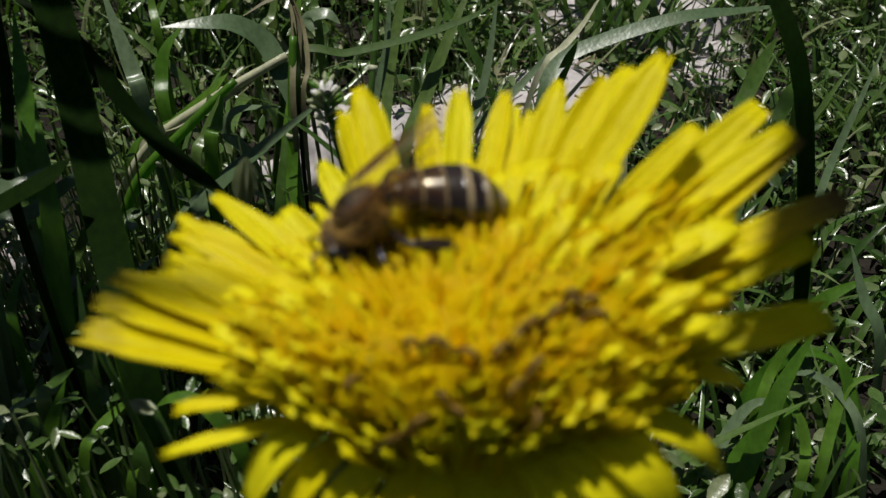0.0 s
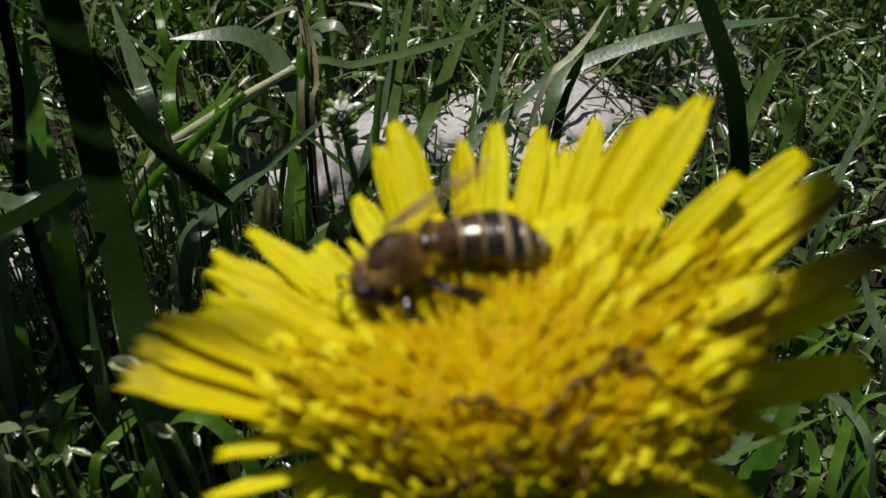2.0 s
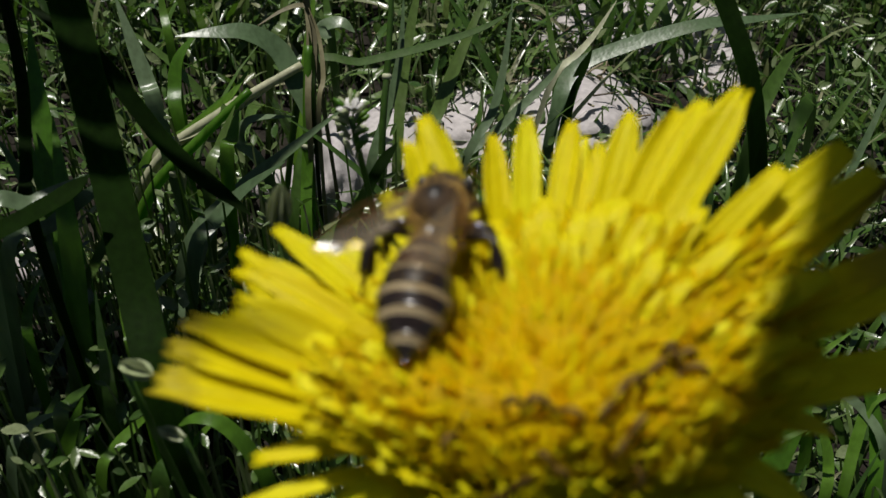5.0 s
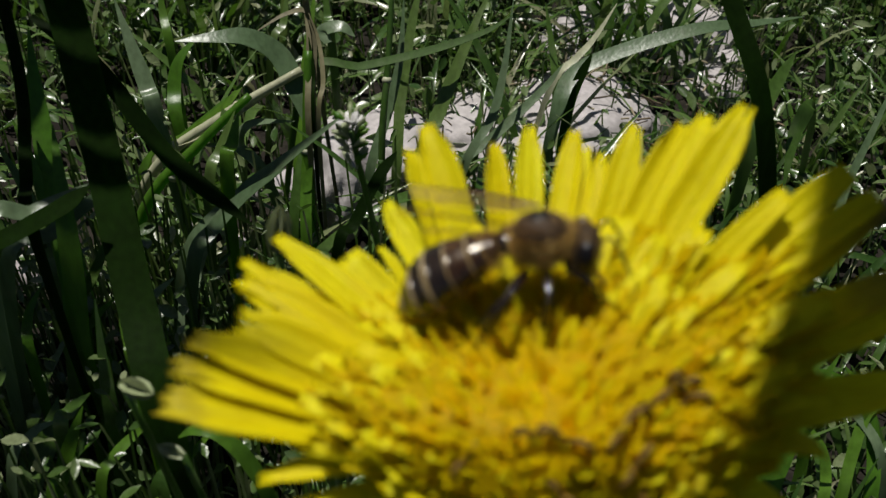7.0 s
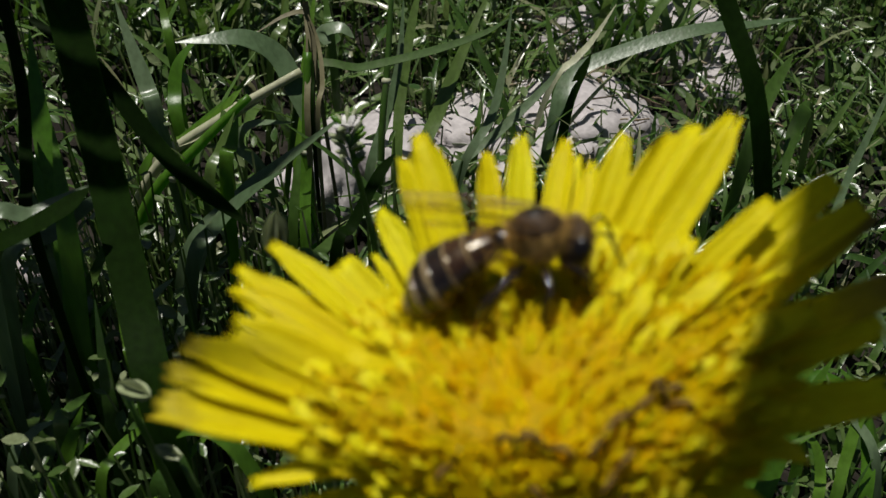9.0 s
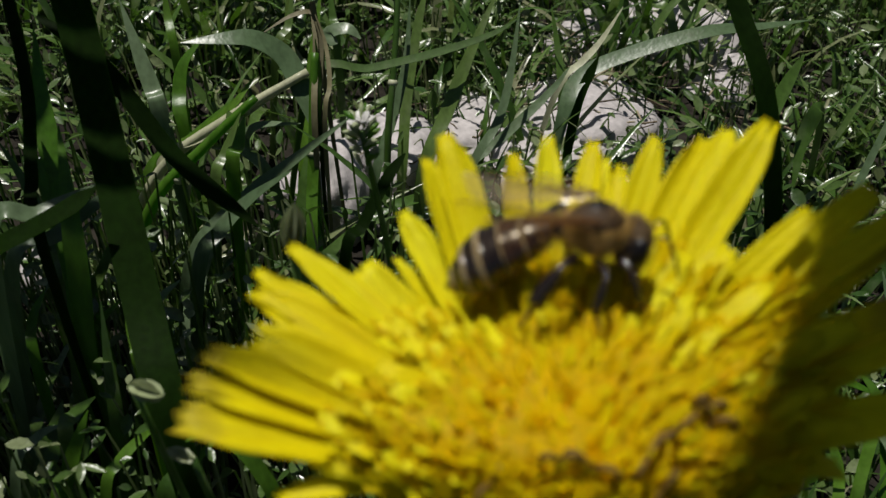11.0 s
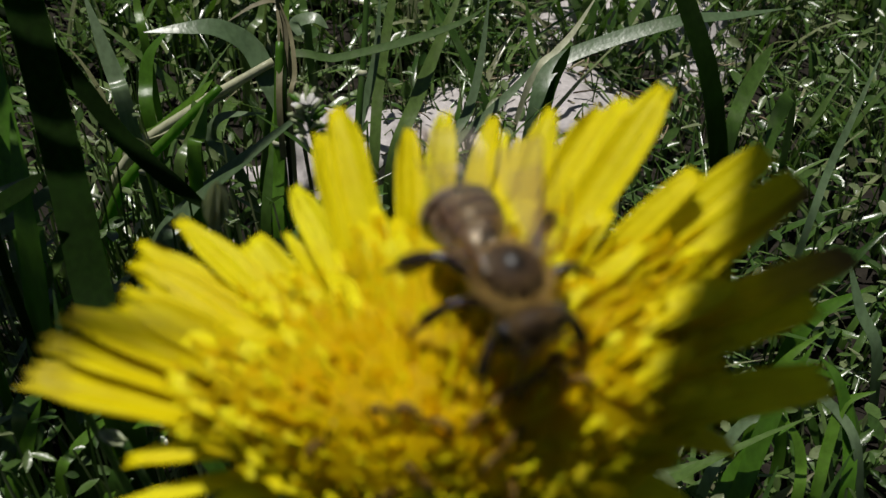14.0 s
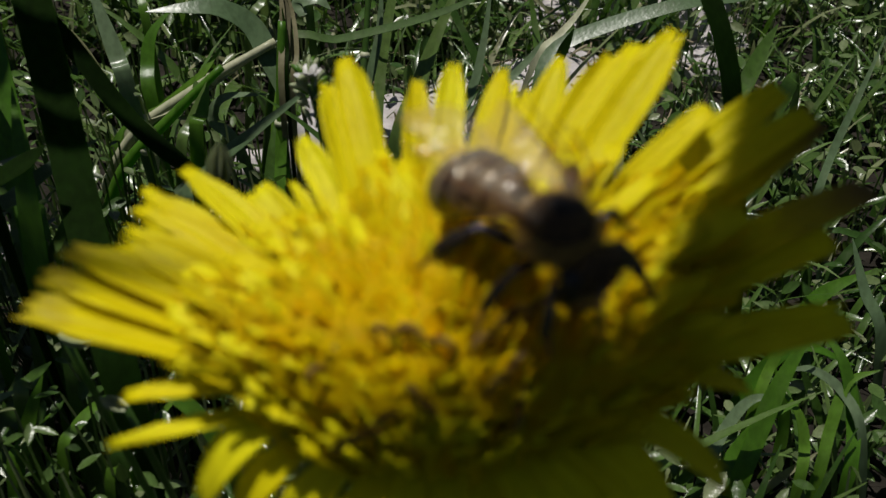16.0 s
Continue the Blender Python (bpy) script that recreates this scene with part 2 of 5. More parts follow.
def ellipsoid(center, radii, rings=12, sides=16, m=None):
    verts, faces = [], []
    for i in range(rings + 1):
        th = math.pi * i / rings
        for j in range(sides):
            ph = 2 * math.pi * j / sides
            v = Vector((radii[0] * math.cos(th), radii[1] * math.sin(th) * math.cos(ph), radii[2] * math.sin(th) * math.sin(ph)))
            verts.append((m @ v if m else v) + Vector(center))
            if i:
                a, b = (i - 1) * sides + j, (i - 1) * sides + (j + 1) % sides
                faces.append((a, b, b + sides, a + sides))
    return verts, faces


# ---- ground ----
def build_ground():
    xs = np.concatenate([[-400, -60, -10, -2, -0.7], np.linspace(-0.4, 0.4, 101), [0.7, 2, 10, 60, 400]])
    ys = np.concatenate([[-400, -60, -10, -2, -0.6], np.linspace(-0.25, 0.65, 101), [1.0, 2, 10, 60, 400]])
    verts, faces = [], []
    for y in ys:
        for x in xs:
            z = 0.0
            if abs(x) < 1 and abs(y) < 1.1:
                z = 0.0035 * noise.noise((x * 45, y * 45, 0.3)) + 0.0016 * noise.noise((x * 190, y * 190, 4.0))
            verts.append((x, y, z - 0.002))
    w = len(xs)
    for j in range(len(ys) - 1):
        for i in range(w - 1):
            a = j * w + i
            faces.append((a, a + 1, a + w + 1, a + w))
    ob = piece("ground", mesh_of("ground", verts, faces, SOIL))
    return tagged(ob, "dark crumbly soil under a sparse meadow", "ground", kind="structure")


build_ground()


def stone(x, y, rx, ry, rz, turn, seed, label):
    bm = bmesh.new()
    bmesh.ops.create_icosphere(bm, subdivisions=4, radius=1)
    for v in bm.verts:
        p = v.co.copy()
        k = 1 + 0.30 * noise.noise(p * 1.6 + Vector((seed, 0, 0))) + 0.16 * abs(noise.noise(p * 3.6 + Vector((0, seed, 0)))) + 0.07 * noise.noise(p * 9 + Vector((0, 0, seed)))
        v.co = Vector((p.x * rx, p.y * ry, max(p.z, -0.6) * rz)) * k
    me = bpy.data.meshes.new("stone")
    bm.to_mesh(me)
    bm.free()
    me.materials.append(STONE)
    me.polygons.foreach_set("use_smooth", [True] * len(me.polygons))
    return tagged(piece("stone", me, m=pose(x, y, rz * 0.25 - 0.002, 0, 0, turn)), label, "stone", "pale stones in the grass")

for x, y, rx, ry, rz, turn, seed in (
        (0.037, 0.230, 0.020, 0.022, 0.009, 20, 1.0), (0.024, 0.214, 0.022, 0.016, 0.007, -15, 2.3), (0.080, 0.250, 0.011, 0.009, 0.005, 40, 3.1),
        (0.066, 0.283, 0.034, 0.020, 0.009, 5, 4.7), (0.006, 0.228, 0.018, 0.014, 0.006, 70, 5.2), (-0.016, 0.214, 0.013, 0.016, 0.008, 30, 6.8)):
    stone(x, y, rx, ry, rz, turn, seed, "flat pale grey limestone lying between grass tufts")
for x, y, rx, ry, rz, turn, seed in (
        (-0.031, 0.190, 0.0065, 0.012, 0.016, 10, 7.7), (-0.021, 0.188, 0.006, 0.005, 0.005, 60, 8.2), (-0.046, 0.197, 0.007, 0.006, 0.005, 0, 9.9),
        (-0.053, 0.170, 0.005, 0.005, 0.004, 25, 10.1), (-0.100, 0.165, 0.006, 0.005, 0.005, 80, 11.5), (0.012, 0.200, 0.008, 0.006, 0.005, 15, 12.4),
        (-0.030, 0.222, 0.009, 0.008, 0.006, 45, 13.6), (0.090, 0.262, 0.009, 0.007, 0.006, 12, 14.2), (-0.064, 0.178, 0.004, 0.004, 0.003, 50, 15.3)):
    stone(x, y, rx, ry, rz, turn, seed, "small pale chip of limestone on dark soil")



def litter():
    """Dry bits of straw and crumbs lying over the stones and the bare soil."""
    rng = random.Random(61)
    parts = []
    for i in range(280):
        x, y = rng.gauss(0.036, 0.034), rng.gauss(0.236, 0.026)
        ln, a, z = rng.uniform(0.002, 0.008), rng.uniform(0, 6.28), rng.uniform(0.001, 0.012)
        d = Vector((math.cos(a), math.sin(a), rng.gauss(0, 0.25))) * ln
        p = Vector((x, y, z))
        bend = Vector((rng.gauss(0, 0.1), rng.gauss(0, 0.1), rng.gauss(0, 0.1))) * ln
        parts.append(tube_geometry([p, p + d * 0.5 + bend, p + d], [rng.uniform(0.00012, 0.00034)] * 2, 4, 5))
    return tagged(piece("dry_litter", mesh_of("dry_litter", *join_geometry(parts), LITTER)), "dry broken straw strewn over stones and soil", "litter", kind="stuff")


litter()


# ---- grass ----
BLADE_LABELS = {"grass_grey_green": "grey-green leaf catching the sun", "dry_straw": "pale dry straw", "dry_brown_leaf": "withered brown leaf"}


def tuft(label, *blades):
    """One grass plant: its leaves rise from the soil close together."""
    o = Vector((sum(b[2][0] for b in blades) / len(blades), sum(b[2][1] for b in blades) / len(blades), 0))
    plant = tagged(new("grass_plant"), label, "grass", "tall grass plants")
    plant.location = o
    for material, width, *points, flat in blades:
        face = Vector((0.1, -0.45, 0.88)) if not flat else Vector((0.0, -0.45, 0.9))
        v, f = blade_geometry([Vector(p) - o for p in points], width, 26, face, 0.14 if not flat else 0.10, blunt=0.8 if material is SHADE_DARK_GRASS else 0.55, base=(0.3 if material is SHADE_DARK_GRASS else 0.55) if not flat else 0.4)
        piece("leaf", mesh_of("leaf", v, f, material), plant, BLADE_LABELS.get(material.name, ""))
    return plant


tuft("fresh light green grass lit through by the sun",
     (SHADE_DARK_GRASS, 0.0052, (-0.038, 0.075, -0.003), (-0.041, 0.082, 0.042), (-0.047, 0.097, 0.055), (-0.053, 0.113, 0.070), (-0.059, 0.128, 0.088), (-0.065, 0.139, 0.101), False),
     (LIME_GRASS, 0.0022, (-0.046, 0.084, -0.003), (-0.047, 0.091, 0.045), (-0.048, 0.094, 0.048), (-0.049, 0.097, 0.052), (-0.050, 0.103, 0.058), False),
     (LIME_GRASS, 0.0019, (-0.022, 0.070, -0.003), (-0.0257, 0.074, 0.0345), (-0.0285, 0.076, 0.0444), (-0.0322, 0.0775, 0.0489), (-0.0356, 0.078, 0.049), (-0.0379, 0.078, 0.0474), False),
     (GRASS, 0.0030, (-0.049, 0.074, -0.003), (-0.044, 0.079, 0.031), (-0.041, 0.082, 0.035), (-0.039, 0.085, 0.038), False),
     (LIME_GRASS, 0.0016, (-0.059, 0.080, -0.003), (-0.056, 0.086, 0.024), (-0.054, 0.089, 0.028), (-0.051, 0.092, 0.030), (-0.048, 0.093, 0.032), False),
     (LIME_GRASS, 0.0014, (-0.067, 0.079, -0.003), (-0.064, 0.085, 0.022), (-0.062, 0.088, 0.026), (-0.058, 0.091, 0.029), False),
     (GRASS, 0.0022, (-0.063, 0.085, -0.003), (-0.062, 0.091, 0.030), (-0.061, 0.094, 0.033), (-0.058, 0.096, 0.035), False))
tuft("grey-green meadow grass with pale shining leaves",
     (SHADE_DARK_GRASS, 0.0026, (-0.065, 0.129, 0.082), (-0.055, 0.124, 0.076), (-0.045, 0.118, 0.064), (-0.033, 0.113, 0.055), False),
     (LIME_GRASS, 0.0042, (-0.063, 0.111, -0.003), (-0.066, 0.117, 0.029), (-0.071, 0.129, 0.043), (-0.075, 0.141, 0.057), (-0.077, 0.151, 0.069), False),
     (GRASS, 0.0018, (-0.069, 0.102, -0.003), (-0.065, 0.108, 0.034), (-0.061, 0.116, 0.043), (-0.055, 0.124, 0.053), False),
     (GREY_GRASS, 0.0024, (-0.078, 0.103, -0.003), (-0.071, 0.108, 0.049), (-0.064, 0.112, 0.054), (-0.058, 0.117, 0.057), (-0.052, 0.121, 0.059), False),
     (GREY_GRASS, 0.0024, (-0.078, 0.100, -0.003), (-0.069, 0.103, 0.059), (-0.062, 0.106, 0.063), (-0.056, 0.113, 0.063), False),
     (GREY_GRASS, 0.0026, (-0.054, 0.121, -0.003), (-0.049, 0.127, 0.033), (-0.045, 0.132, 0.039), (-0.040, 0.136, 0.043), (-0.032, 0.138, 0.048), False),
     (GRASS, 0.0020, (-0.068, 0.115, -0.003), (-0.071, 0.121, 0.034), (-0.073, 0.126, 0.040), (-0.078, 0.133, 0.048), (-0.083, 0.138, 0.054), False),
     (LIME_GRASS, 0.0020, (-0.069, 0.121, -0.003), (-0.071, 0.127, 0.033), (-0.072, 0.132, 0.038), (-0.074, 0.136, 0.044), False),
     (LIME_GRASS, 0.0015, (-0.065, 0.100, -0.003), (-0.063, 0.107, 0.032), (-0.061, 0.110, 0.037), (-0.058, 0.113, 0.039), False),
     (GREY_GRASS, 0.0014, (-0.057, 0.104, -0.003), (-0.053, 0.110, 0.037), (-0.051, 0.113, 0.040), (-0.048, 0.115, 0.042), False),
     (LIME_GRASS, 0.0016, (-0.070, 0.099, -0.003), (-0.071, 0.105, 0.031), (-0.072, 0.110, 0.037), (-0.070, 0.114, 0.041), False))
tuft("fresh light green grass with a dark leaf across it",
     (LIME_GRASS, 0.0036, (-0.060, 0.100, -0.003), (-0.0632, 0.106, 0.0287), (-0.0635, 0.112, 0.0437), (-0.0669, 0.122, 0.0534), (-0.0711, 0.130, 0.0591), False),
     (LIME_GRASS, 0.0032, (-0.062, 0.099, -0.003), (-0.0621, 0.104, 0.0309), (-0.061, 0.108, 0.0473), (-0.0612, 0.113, 0.059), (-0.0635, 0.122, 0.0674), False),
     # This leaf takes the darkened colour in place of real shade.
     (SHADE_DARK_GRASS, 0.0026, (-0.088, 0.092, -0.003), (-0.078, 0.096, 0.050), (-0.0672, 0.098, 0.0615), (-0.0606, 0.100, 0.0649), (-0.0552, 0.102, 0.0673), (-0.0519, 0.104, 0.0691), True),
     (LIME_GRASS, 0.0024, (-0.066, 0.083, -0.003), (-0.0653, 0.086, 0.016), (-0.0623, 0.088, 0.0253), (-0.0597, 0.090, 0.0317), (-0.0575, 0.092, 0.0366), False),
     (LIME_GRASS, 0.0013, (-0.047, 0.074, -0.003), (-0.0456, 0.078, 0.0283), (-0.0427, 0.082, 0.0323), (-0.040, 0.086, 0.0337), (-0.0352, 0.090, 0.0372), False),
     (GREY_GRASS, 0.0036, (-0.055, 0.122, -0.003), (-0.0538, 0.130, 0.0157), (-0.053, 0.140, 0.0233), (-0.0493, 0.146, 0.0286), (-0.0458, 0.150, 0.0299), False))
tuft("broad grass coloured dark for standing against the sun",
     (SHADE_DARK_GRASS, 0.0018, (-0.061, 0.099, -0.003), (-0.064, 0.107, 0.056), (-0.067, 0.116, 0.062), (-0.069, 0.127, 0.071), (-0.075, 0.142, 0.081), (-0.079, 0.152, 0.093), False),
     (LIME_GRASS, 0.0022, (-0.060, 0.099, -0.003), (-0.062, 0.105, 0.031), (-0.067, 0.118, 0.045), (-0.071, 0.126, 0.055), (-0.075, 0.132, 0.062), False),
     (GREY_GRASS, 0.0015, (-0.074, 0.082, -0.003), (-0.070, 0.088, 0.026), (-0.067, 0.092, 0.030), (-0.063, 0.093, 0.032), False),
     (GRASS, 0.0040, (-0.074, 0.086, -0.003), (-0.072, 0.091, 0.014), (-0.069, 0.097, 0.021), (-0.067, 0.102, 0.027), False))
tuft("grass with a bent grey leaf and a withered leaf",
     (GREY_GRASS, 0.0044, (-0.031, 0.165, 0.039), (-0.034, 0.170, 0.045), (-0.038, 0.175, 0.051), (-0.044, 0.175, 0.055), (-0.050, 0.173, 0.056), (-0.058, 0.171, 0.056), True),
     (HUSK, 0.0011, (-0.031, 0.155, -0.003), (-0.031, 0.161, 0.040), (-0.031, 0.169, 0.051), (-0.031, 0.173, 0.056), (-0.032, 0.177, 0.060), False),
     (HUSK, 0.0009, (-0.030, 0.156, -0.003), (-0.030, 0.162, 0.040), (-0.030, 0.169, 0.050), (-0.030, 0.174, 0.056), (-0.032, 0.177, 0.060), False),
     (HUSK, 0.0008, (-0.029, 0.156, -0.003), (-0.029, 0.162, 0.041), (-0.028, 0.167, 0.049), (-0.029, 0.173, 0.055), (-0.031, 0.176, 0.060), False),
     (SHADE_DARK_GRASS, 0.0005, (-0.030, 0.156, -0.003), (-0.030, 0.162, 0.041), (-0.030, 0.168, 0.050), (-0.031, 0.173, 0.056), False),
     (HUSK, 0.0010, (-0.027, 0.172, -0.003), (-0.031, 0.176, 0.057), (-0.032, 0.177, 0.060), (-0.036, 0.175, 0.060), (-0.041, 0.172, 0.058), False),
     (LIME_GRASS, 0.0022, (-0.032, 0.143, -0.003), (-0.032, 0.150, 0.021), (-0.032, 0.158, 0.031), (-0.031, 0.166, 0.043), (-0.030, 0.173, 0.051), False),
     (LIME_GRASS, 0.0028, (-0.039, 0.174, -0.003), (-0.0375, 0.179, 0.017), (-0.036, 0.195, 0.036), (-0.034, 0.208, 0.051), False),
     (GRASS, 0.0020, (-0.036, 0.146, -0.003), (-0.035, 0.151, 0.020), (-0.034, 0.157, 0.030), (-0.033, 0.164, 0.037), False),
     (GRASS, 0.0030, (-0.012, 0.166, -0.003), (-0.009, 0.172, 0.024), (-0.004, 0.181, 0.034), (0.001, 0.189, 0.044), (0.008, 0.200, 0.056), False),
     (GREY_GRASS, 0.0022, (-0.023, 0.180, -0.003), (-0.021, 0.184, 0.015), (-0.017, 0.193, 0.025), (-0.014, 0.202, 0.035), (-0.013, 0.212, 0.047), False),
     (GREY_GRASS, 0.0024, (-0.036, 0.165, -0.003), (-0.043, 0.167, 0.026), (-0.048, 0.169, 0.032), (-0.045, 0.170, 0.037), (-0.035, 0.168, 0.039), True))
tuft("grey-green meadow grass with pale shining leaves",
     (GREY_GRASS, 0.0030, (-0.029, 0.186, 0.048), (-0.030, 0.188, 0.050), (-0.026, 0.188, 0.051), (-0.023, 0.187, 0.049), False),
     (SOFT_GRASS, 0.0019, (-0.044, 0.179, -0.003), (-0.034, 0.181, 0.042), (-0.021, 0.183, 0.044), (-0.006, 0.185, 0.047), (0.006, 0.188, 0.050), (0.012, 0.190, 0.053), False),
     (GRASS, 0.0026, (-0.016, 0.190, -0.003), (-0.015, 0.194, 0.011), (-0.014, 0.205, 0.024), (-0.011, 0.218, 0.039), (-0.009, 0.223, 0.045), False),
     (GREY_GRASS, 0.0022, (-0.006, 0.181, -0.003), (-0.001, 0.184, 0.014), (0.010, 0.190, 0.022), (0.021, 0.197, 0.030), (0.026, 0.201, 0.035), False))
tuft("fresh light green grass with a pale straw leaning in it",
     (STRAW, 0.0016, (-0.074, 0.163, -0.003), (-0.066, 0.164, 0.030), (-0.055, 0.164, 0.038), (-0.045, 0.168, 0.043), (-0.036, 0.172, 0.047), False),
     (STRAW, 0.0012, (-0.067, 0.165, -0.003), (-0.058, 0.165, 0.033), (-0.049, 0.166, 0.040), (-0.038, 0.170, 0.046), False),
     (LIME_GRASS, 0.0020, (-0.074, 0.162, -0.003), (-0.066, 0.164, 0.030), (-0.057, 0.166, 0.037), (-0.049, 0.168, 0.043), (-0.044, 0.173, 0.048), False),
     (LIME_GRASS, 0.0020, (-0.077, 0.162, -0.003), (-0.070, 0.167, 0.026), (-0.061, 0.172, 0.032), (-0.051, 0.178, 0.039), False),
     (GREY_GRASS, 0.0032, (-0.058, 0.156, -0.003), (-0.062, 0.162, 0.043), (-0.064, 0.166, 0.048), (-0.067, 0.171, 0.054), (-0.071, 0.178, 0.062), False),
     (LIME_GRASS, 0.0028, (-0.060, 0.166, -0.003), (-0.062, 0.173, 0.033), (-0.063, 0.179, 0.040), (-0.062, 0.183, 0.045), (-0.058, 0.187, 0.049), False))
tuft("grey-green meadow grass with pale shining leaves",
     (GREY_GRASS, 0.0019, (-0.004, 0.172, -0.003), (0.002, 0.177, 0.022), (0.008, 0.184, 0.030), (0.011, 0.192, 0.039), (0.013, 0.202, 0.051), False))
tuft("grey-green meadow grass with a pale straw leaning in it",
     (GREY_GRASS, 0.0039, (0.021, 0.191, -0.003), (0.025, 0.198, 0.022), (0.030, 0.207, 0.029), (0.043, 0.212, 0.033), (0.062, 0.216, 0.037), (0.076, 0.219, 0.037), (0.091, 0.223, 0.037), True),
     (SHADE_DARK_GRASS, 0.0024, (0.026, 0.196, -0.003), (0.028, 0.200, 0.018), (0.030, 0.204, 0.026), (0.034, 0.208, 0.034), False),
     (STRAW, 0.0017, (0.019, 0.211, -0.003), (0.026, 0.216, 0.021), (0.032, 0.220, 0.026), (0.037, 0.224, 0.030), (0.043, 0.230, 0.037), False))
tuft("glossy green meadow grass with arching leaves",
     (GRASS, 0.0032, (0.062, 0.165, -0.003), (0.065, 0.171, 0.030), (0.068, 0.177, 0.037), (0.072, 0.182, 0.043), (0.075, 0.185, 0.047), False))
tuft("glossy green meadow grass with arching leaves",
     (GRASS, 0.0020, (0.029, 0.219, -0.003), (0.028, 0.224, 0.015), (0.027, 0.231, 0.023), (0.025, 0.239, 0.033), False))
tuft("grey-green meadow grass with pale shining leaves",
     (GREY_GRASS, 0.0015, (0.075, 0.145, -0.003), (0.079, 0.152, 0.023), (0.084, 0.161, 0.030), (0.089, 0.168, 0.038), (0.097, 0.180, 0.048), False),
     (LIME_GRASS, 0.0030, (0.068, 0.126, -0.003), (0.071, 0.128, 0.011), (0.076, 0.131, 0.017), (0.084, 0.132, 0.022), False))
tuft("fresh light green grass lit through by the sun",
     (LIME_GRASS, 0.0030, (0.049, 0.087, -0.003), (0.050, 0.090, 0.012), (0.053, 0.095, 0.022), (0.056, 0.099, 0.029), (0.061, 0.104, 0.036), True),
     (LIME_GRASS, 0.0022, (0.044, 0.085, -0.003), (0.046, 0.089, 0.011), (0.049, 0.093, 0.016), (0.054, 0.096, 0.022), (0.059, 0.097, 0.025), True),
     (LIME_GRASS, 0.0022, (0.067, 0.087, -0.003), (0.068, 0.091, 0.014), (0.069, 0.098, 0.021), (0.067, 0.103, 0.028), (0.064, 0.106, 0.031), True),
     (LIME_GRASS, 0.0022, (0.061, 0.099, -0.003), (0.062, 0.103, 0.008), (0.061, 0.105, 0.015), (0.059, 0.108, 0.021), False),
     (GRASS, 0.0020, (0.072, 0.099, -0.003), (0.070, 0.103, 0.008), (0.066, 0.106, 0.016), (0.063, 0.108, 0.022), False),
     (LIME_GRASS, 0.0026, (0.054, 0.110, -0.003), (0.056, 0.111, 0.007), (0.060, 0.114, 0.013), (0.066, 0.115, 0.019), (0.076, 0.113, 0.016), False),
     (GRASS, 0.0022, (0.076, 0.095, -0.003), (0.075, 0.096, 0.004), (0.074, 0.101, 0.013), (0.070, 0.106, 0.023), (0.067, 0.109, 0.028), False),
     (LIME_GRASS, 0.0018, (0.061, 0.086, -0.003), (0.063, 0.091, 0.014), (0.065, 0.096, 0.020), (0.068, 0.101, 0.025), (0.073, 0.102, 0.027), True),
     (LIME_GRASS, 0.0016, (0.050, 0.093, -0.003), (0.053, 0.099, 0.020), (0.056, 0.104, 0.026), (0.059, 0.106, 0.031), (0.065, 0.109, 0.034), True),
     (GREY_GRASS, 0.0018, (0.042, 0.088, -0.003), (0.045, 0.092, 0.016), (0.048, 0.096, 0.020), (0.052, 0.099, 0.023), (0.057, 0.099, 0.024), False),
     (LIME_GRASS, 0.0017, (0.058, 0.084, -0.003), (0.059, 0.089, 0.015), (0.060, 0.093, 0.019), (0.059, 0.096, 0.023), (0.056, 0.099, 0.026), True),
     (GREY_GRASS, 0.0016, (0.075, 0.090, -0.003), (0.070, 0.095, 0.019), (0.067, 0.100, 0.024), (0.062, 0.102, 0.027), (0.058, 0.102, 0.027), True))
tuft("grey-green meadow grass with pale shining leaves",
     (GREY_GRASS, 0.0024, (0.086, 0.115, -0.003), (0.083, 0.120, 0.017), (0.080, 0.125, 0.023), (0.078, 0.132, 0.030), False))
tuft("grey-green meadow grass with pale shining leaves",
     (GREY_GRASS, 0.0028, (-0.059, 0.131, -0.003), (-0.053, 0.136, 0.028), (-0.043, 0.144, 0.037), (-0.034, 0.146, 0.044), (-0.022, 0.150, 0.052), False),
     (LIME_GRASS, 0.0024, (-0.046, 0.136, -0.003), (-0.044, 0.142, 0.043), (-0.043, 0.146, 0.048), (-0.042, 0.150, 0.052), False),
     (GRASS, 0.0020, (-0.053, 0.142, -0.003), (-0.050, 0.149, 0.035), (-0.048, 0.154, 0.041), (-0.045, 0.159, 0.047), False))
tuft("broad grass coloured dark for standing against the sun",
     (GRASS, 0.0024, (-0.036, 0.118, -0.003), (-0.029, 0.123, 0.036), (-0.025, 0.125, 0.039), (-0.020, 0.129, 0.043), False),
     (SHADE_DARK_GRASS, 0.0018, (-0.026, 0.111, -0.003), (-0.021, 0.117, 0.044), (-0.018, 0.121, 0.049), (-0.014, 0.126, 0.055), (-0.011, 0.129, 0.058), False))
tuft("grey-green meadow grass with pale shining leaves",
     (GREY_GRASS, 0.0026, (0.051, 0.208, -0.003), (0.059, 0.216, 0.006), (0.056, 0.220, 0.010), False))
tuft("glossy green meadow grass with arching leaves",
     (GRASS, 0.0020, (-0.031, 0.208, -0.003), (-0.032, 0.214, 0.035), (-0.033, 0.218, 0.039), (-0.034, 0.224, 0.046), False),
     (GRASS, 0.0020, (-0.053, 0.215, -0.003), (-0.049, 0.221, 0.028), (-0.046, 0.226, 0.033), (-0.045, 0.233, 0.041), False))
tuft("fresh light green grass lit through by the sun",
     (LIME_GRASS, 0.0020, (-0.072, 0.206, -0.003), (-0.073, 0.212, 0.032), (-0.075, 0.218, 0.039), (-0.076, 0.223, 0.046), False))
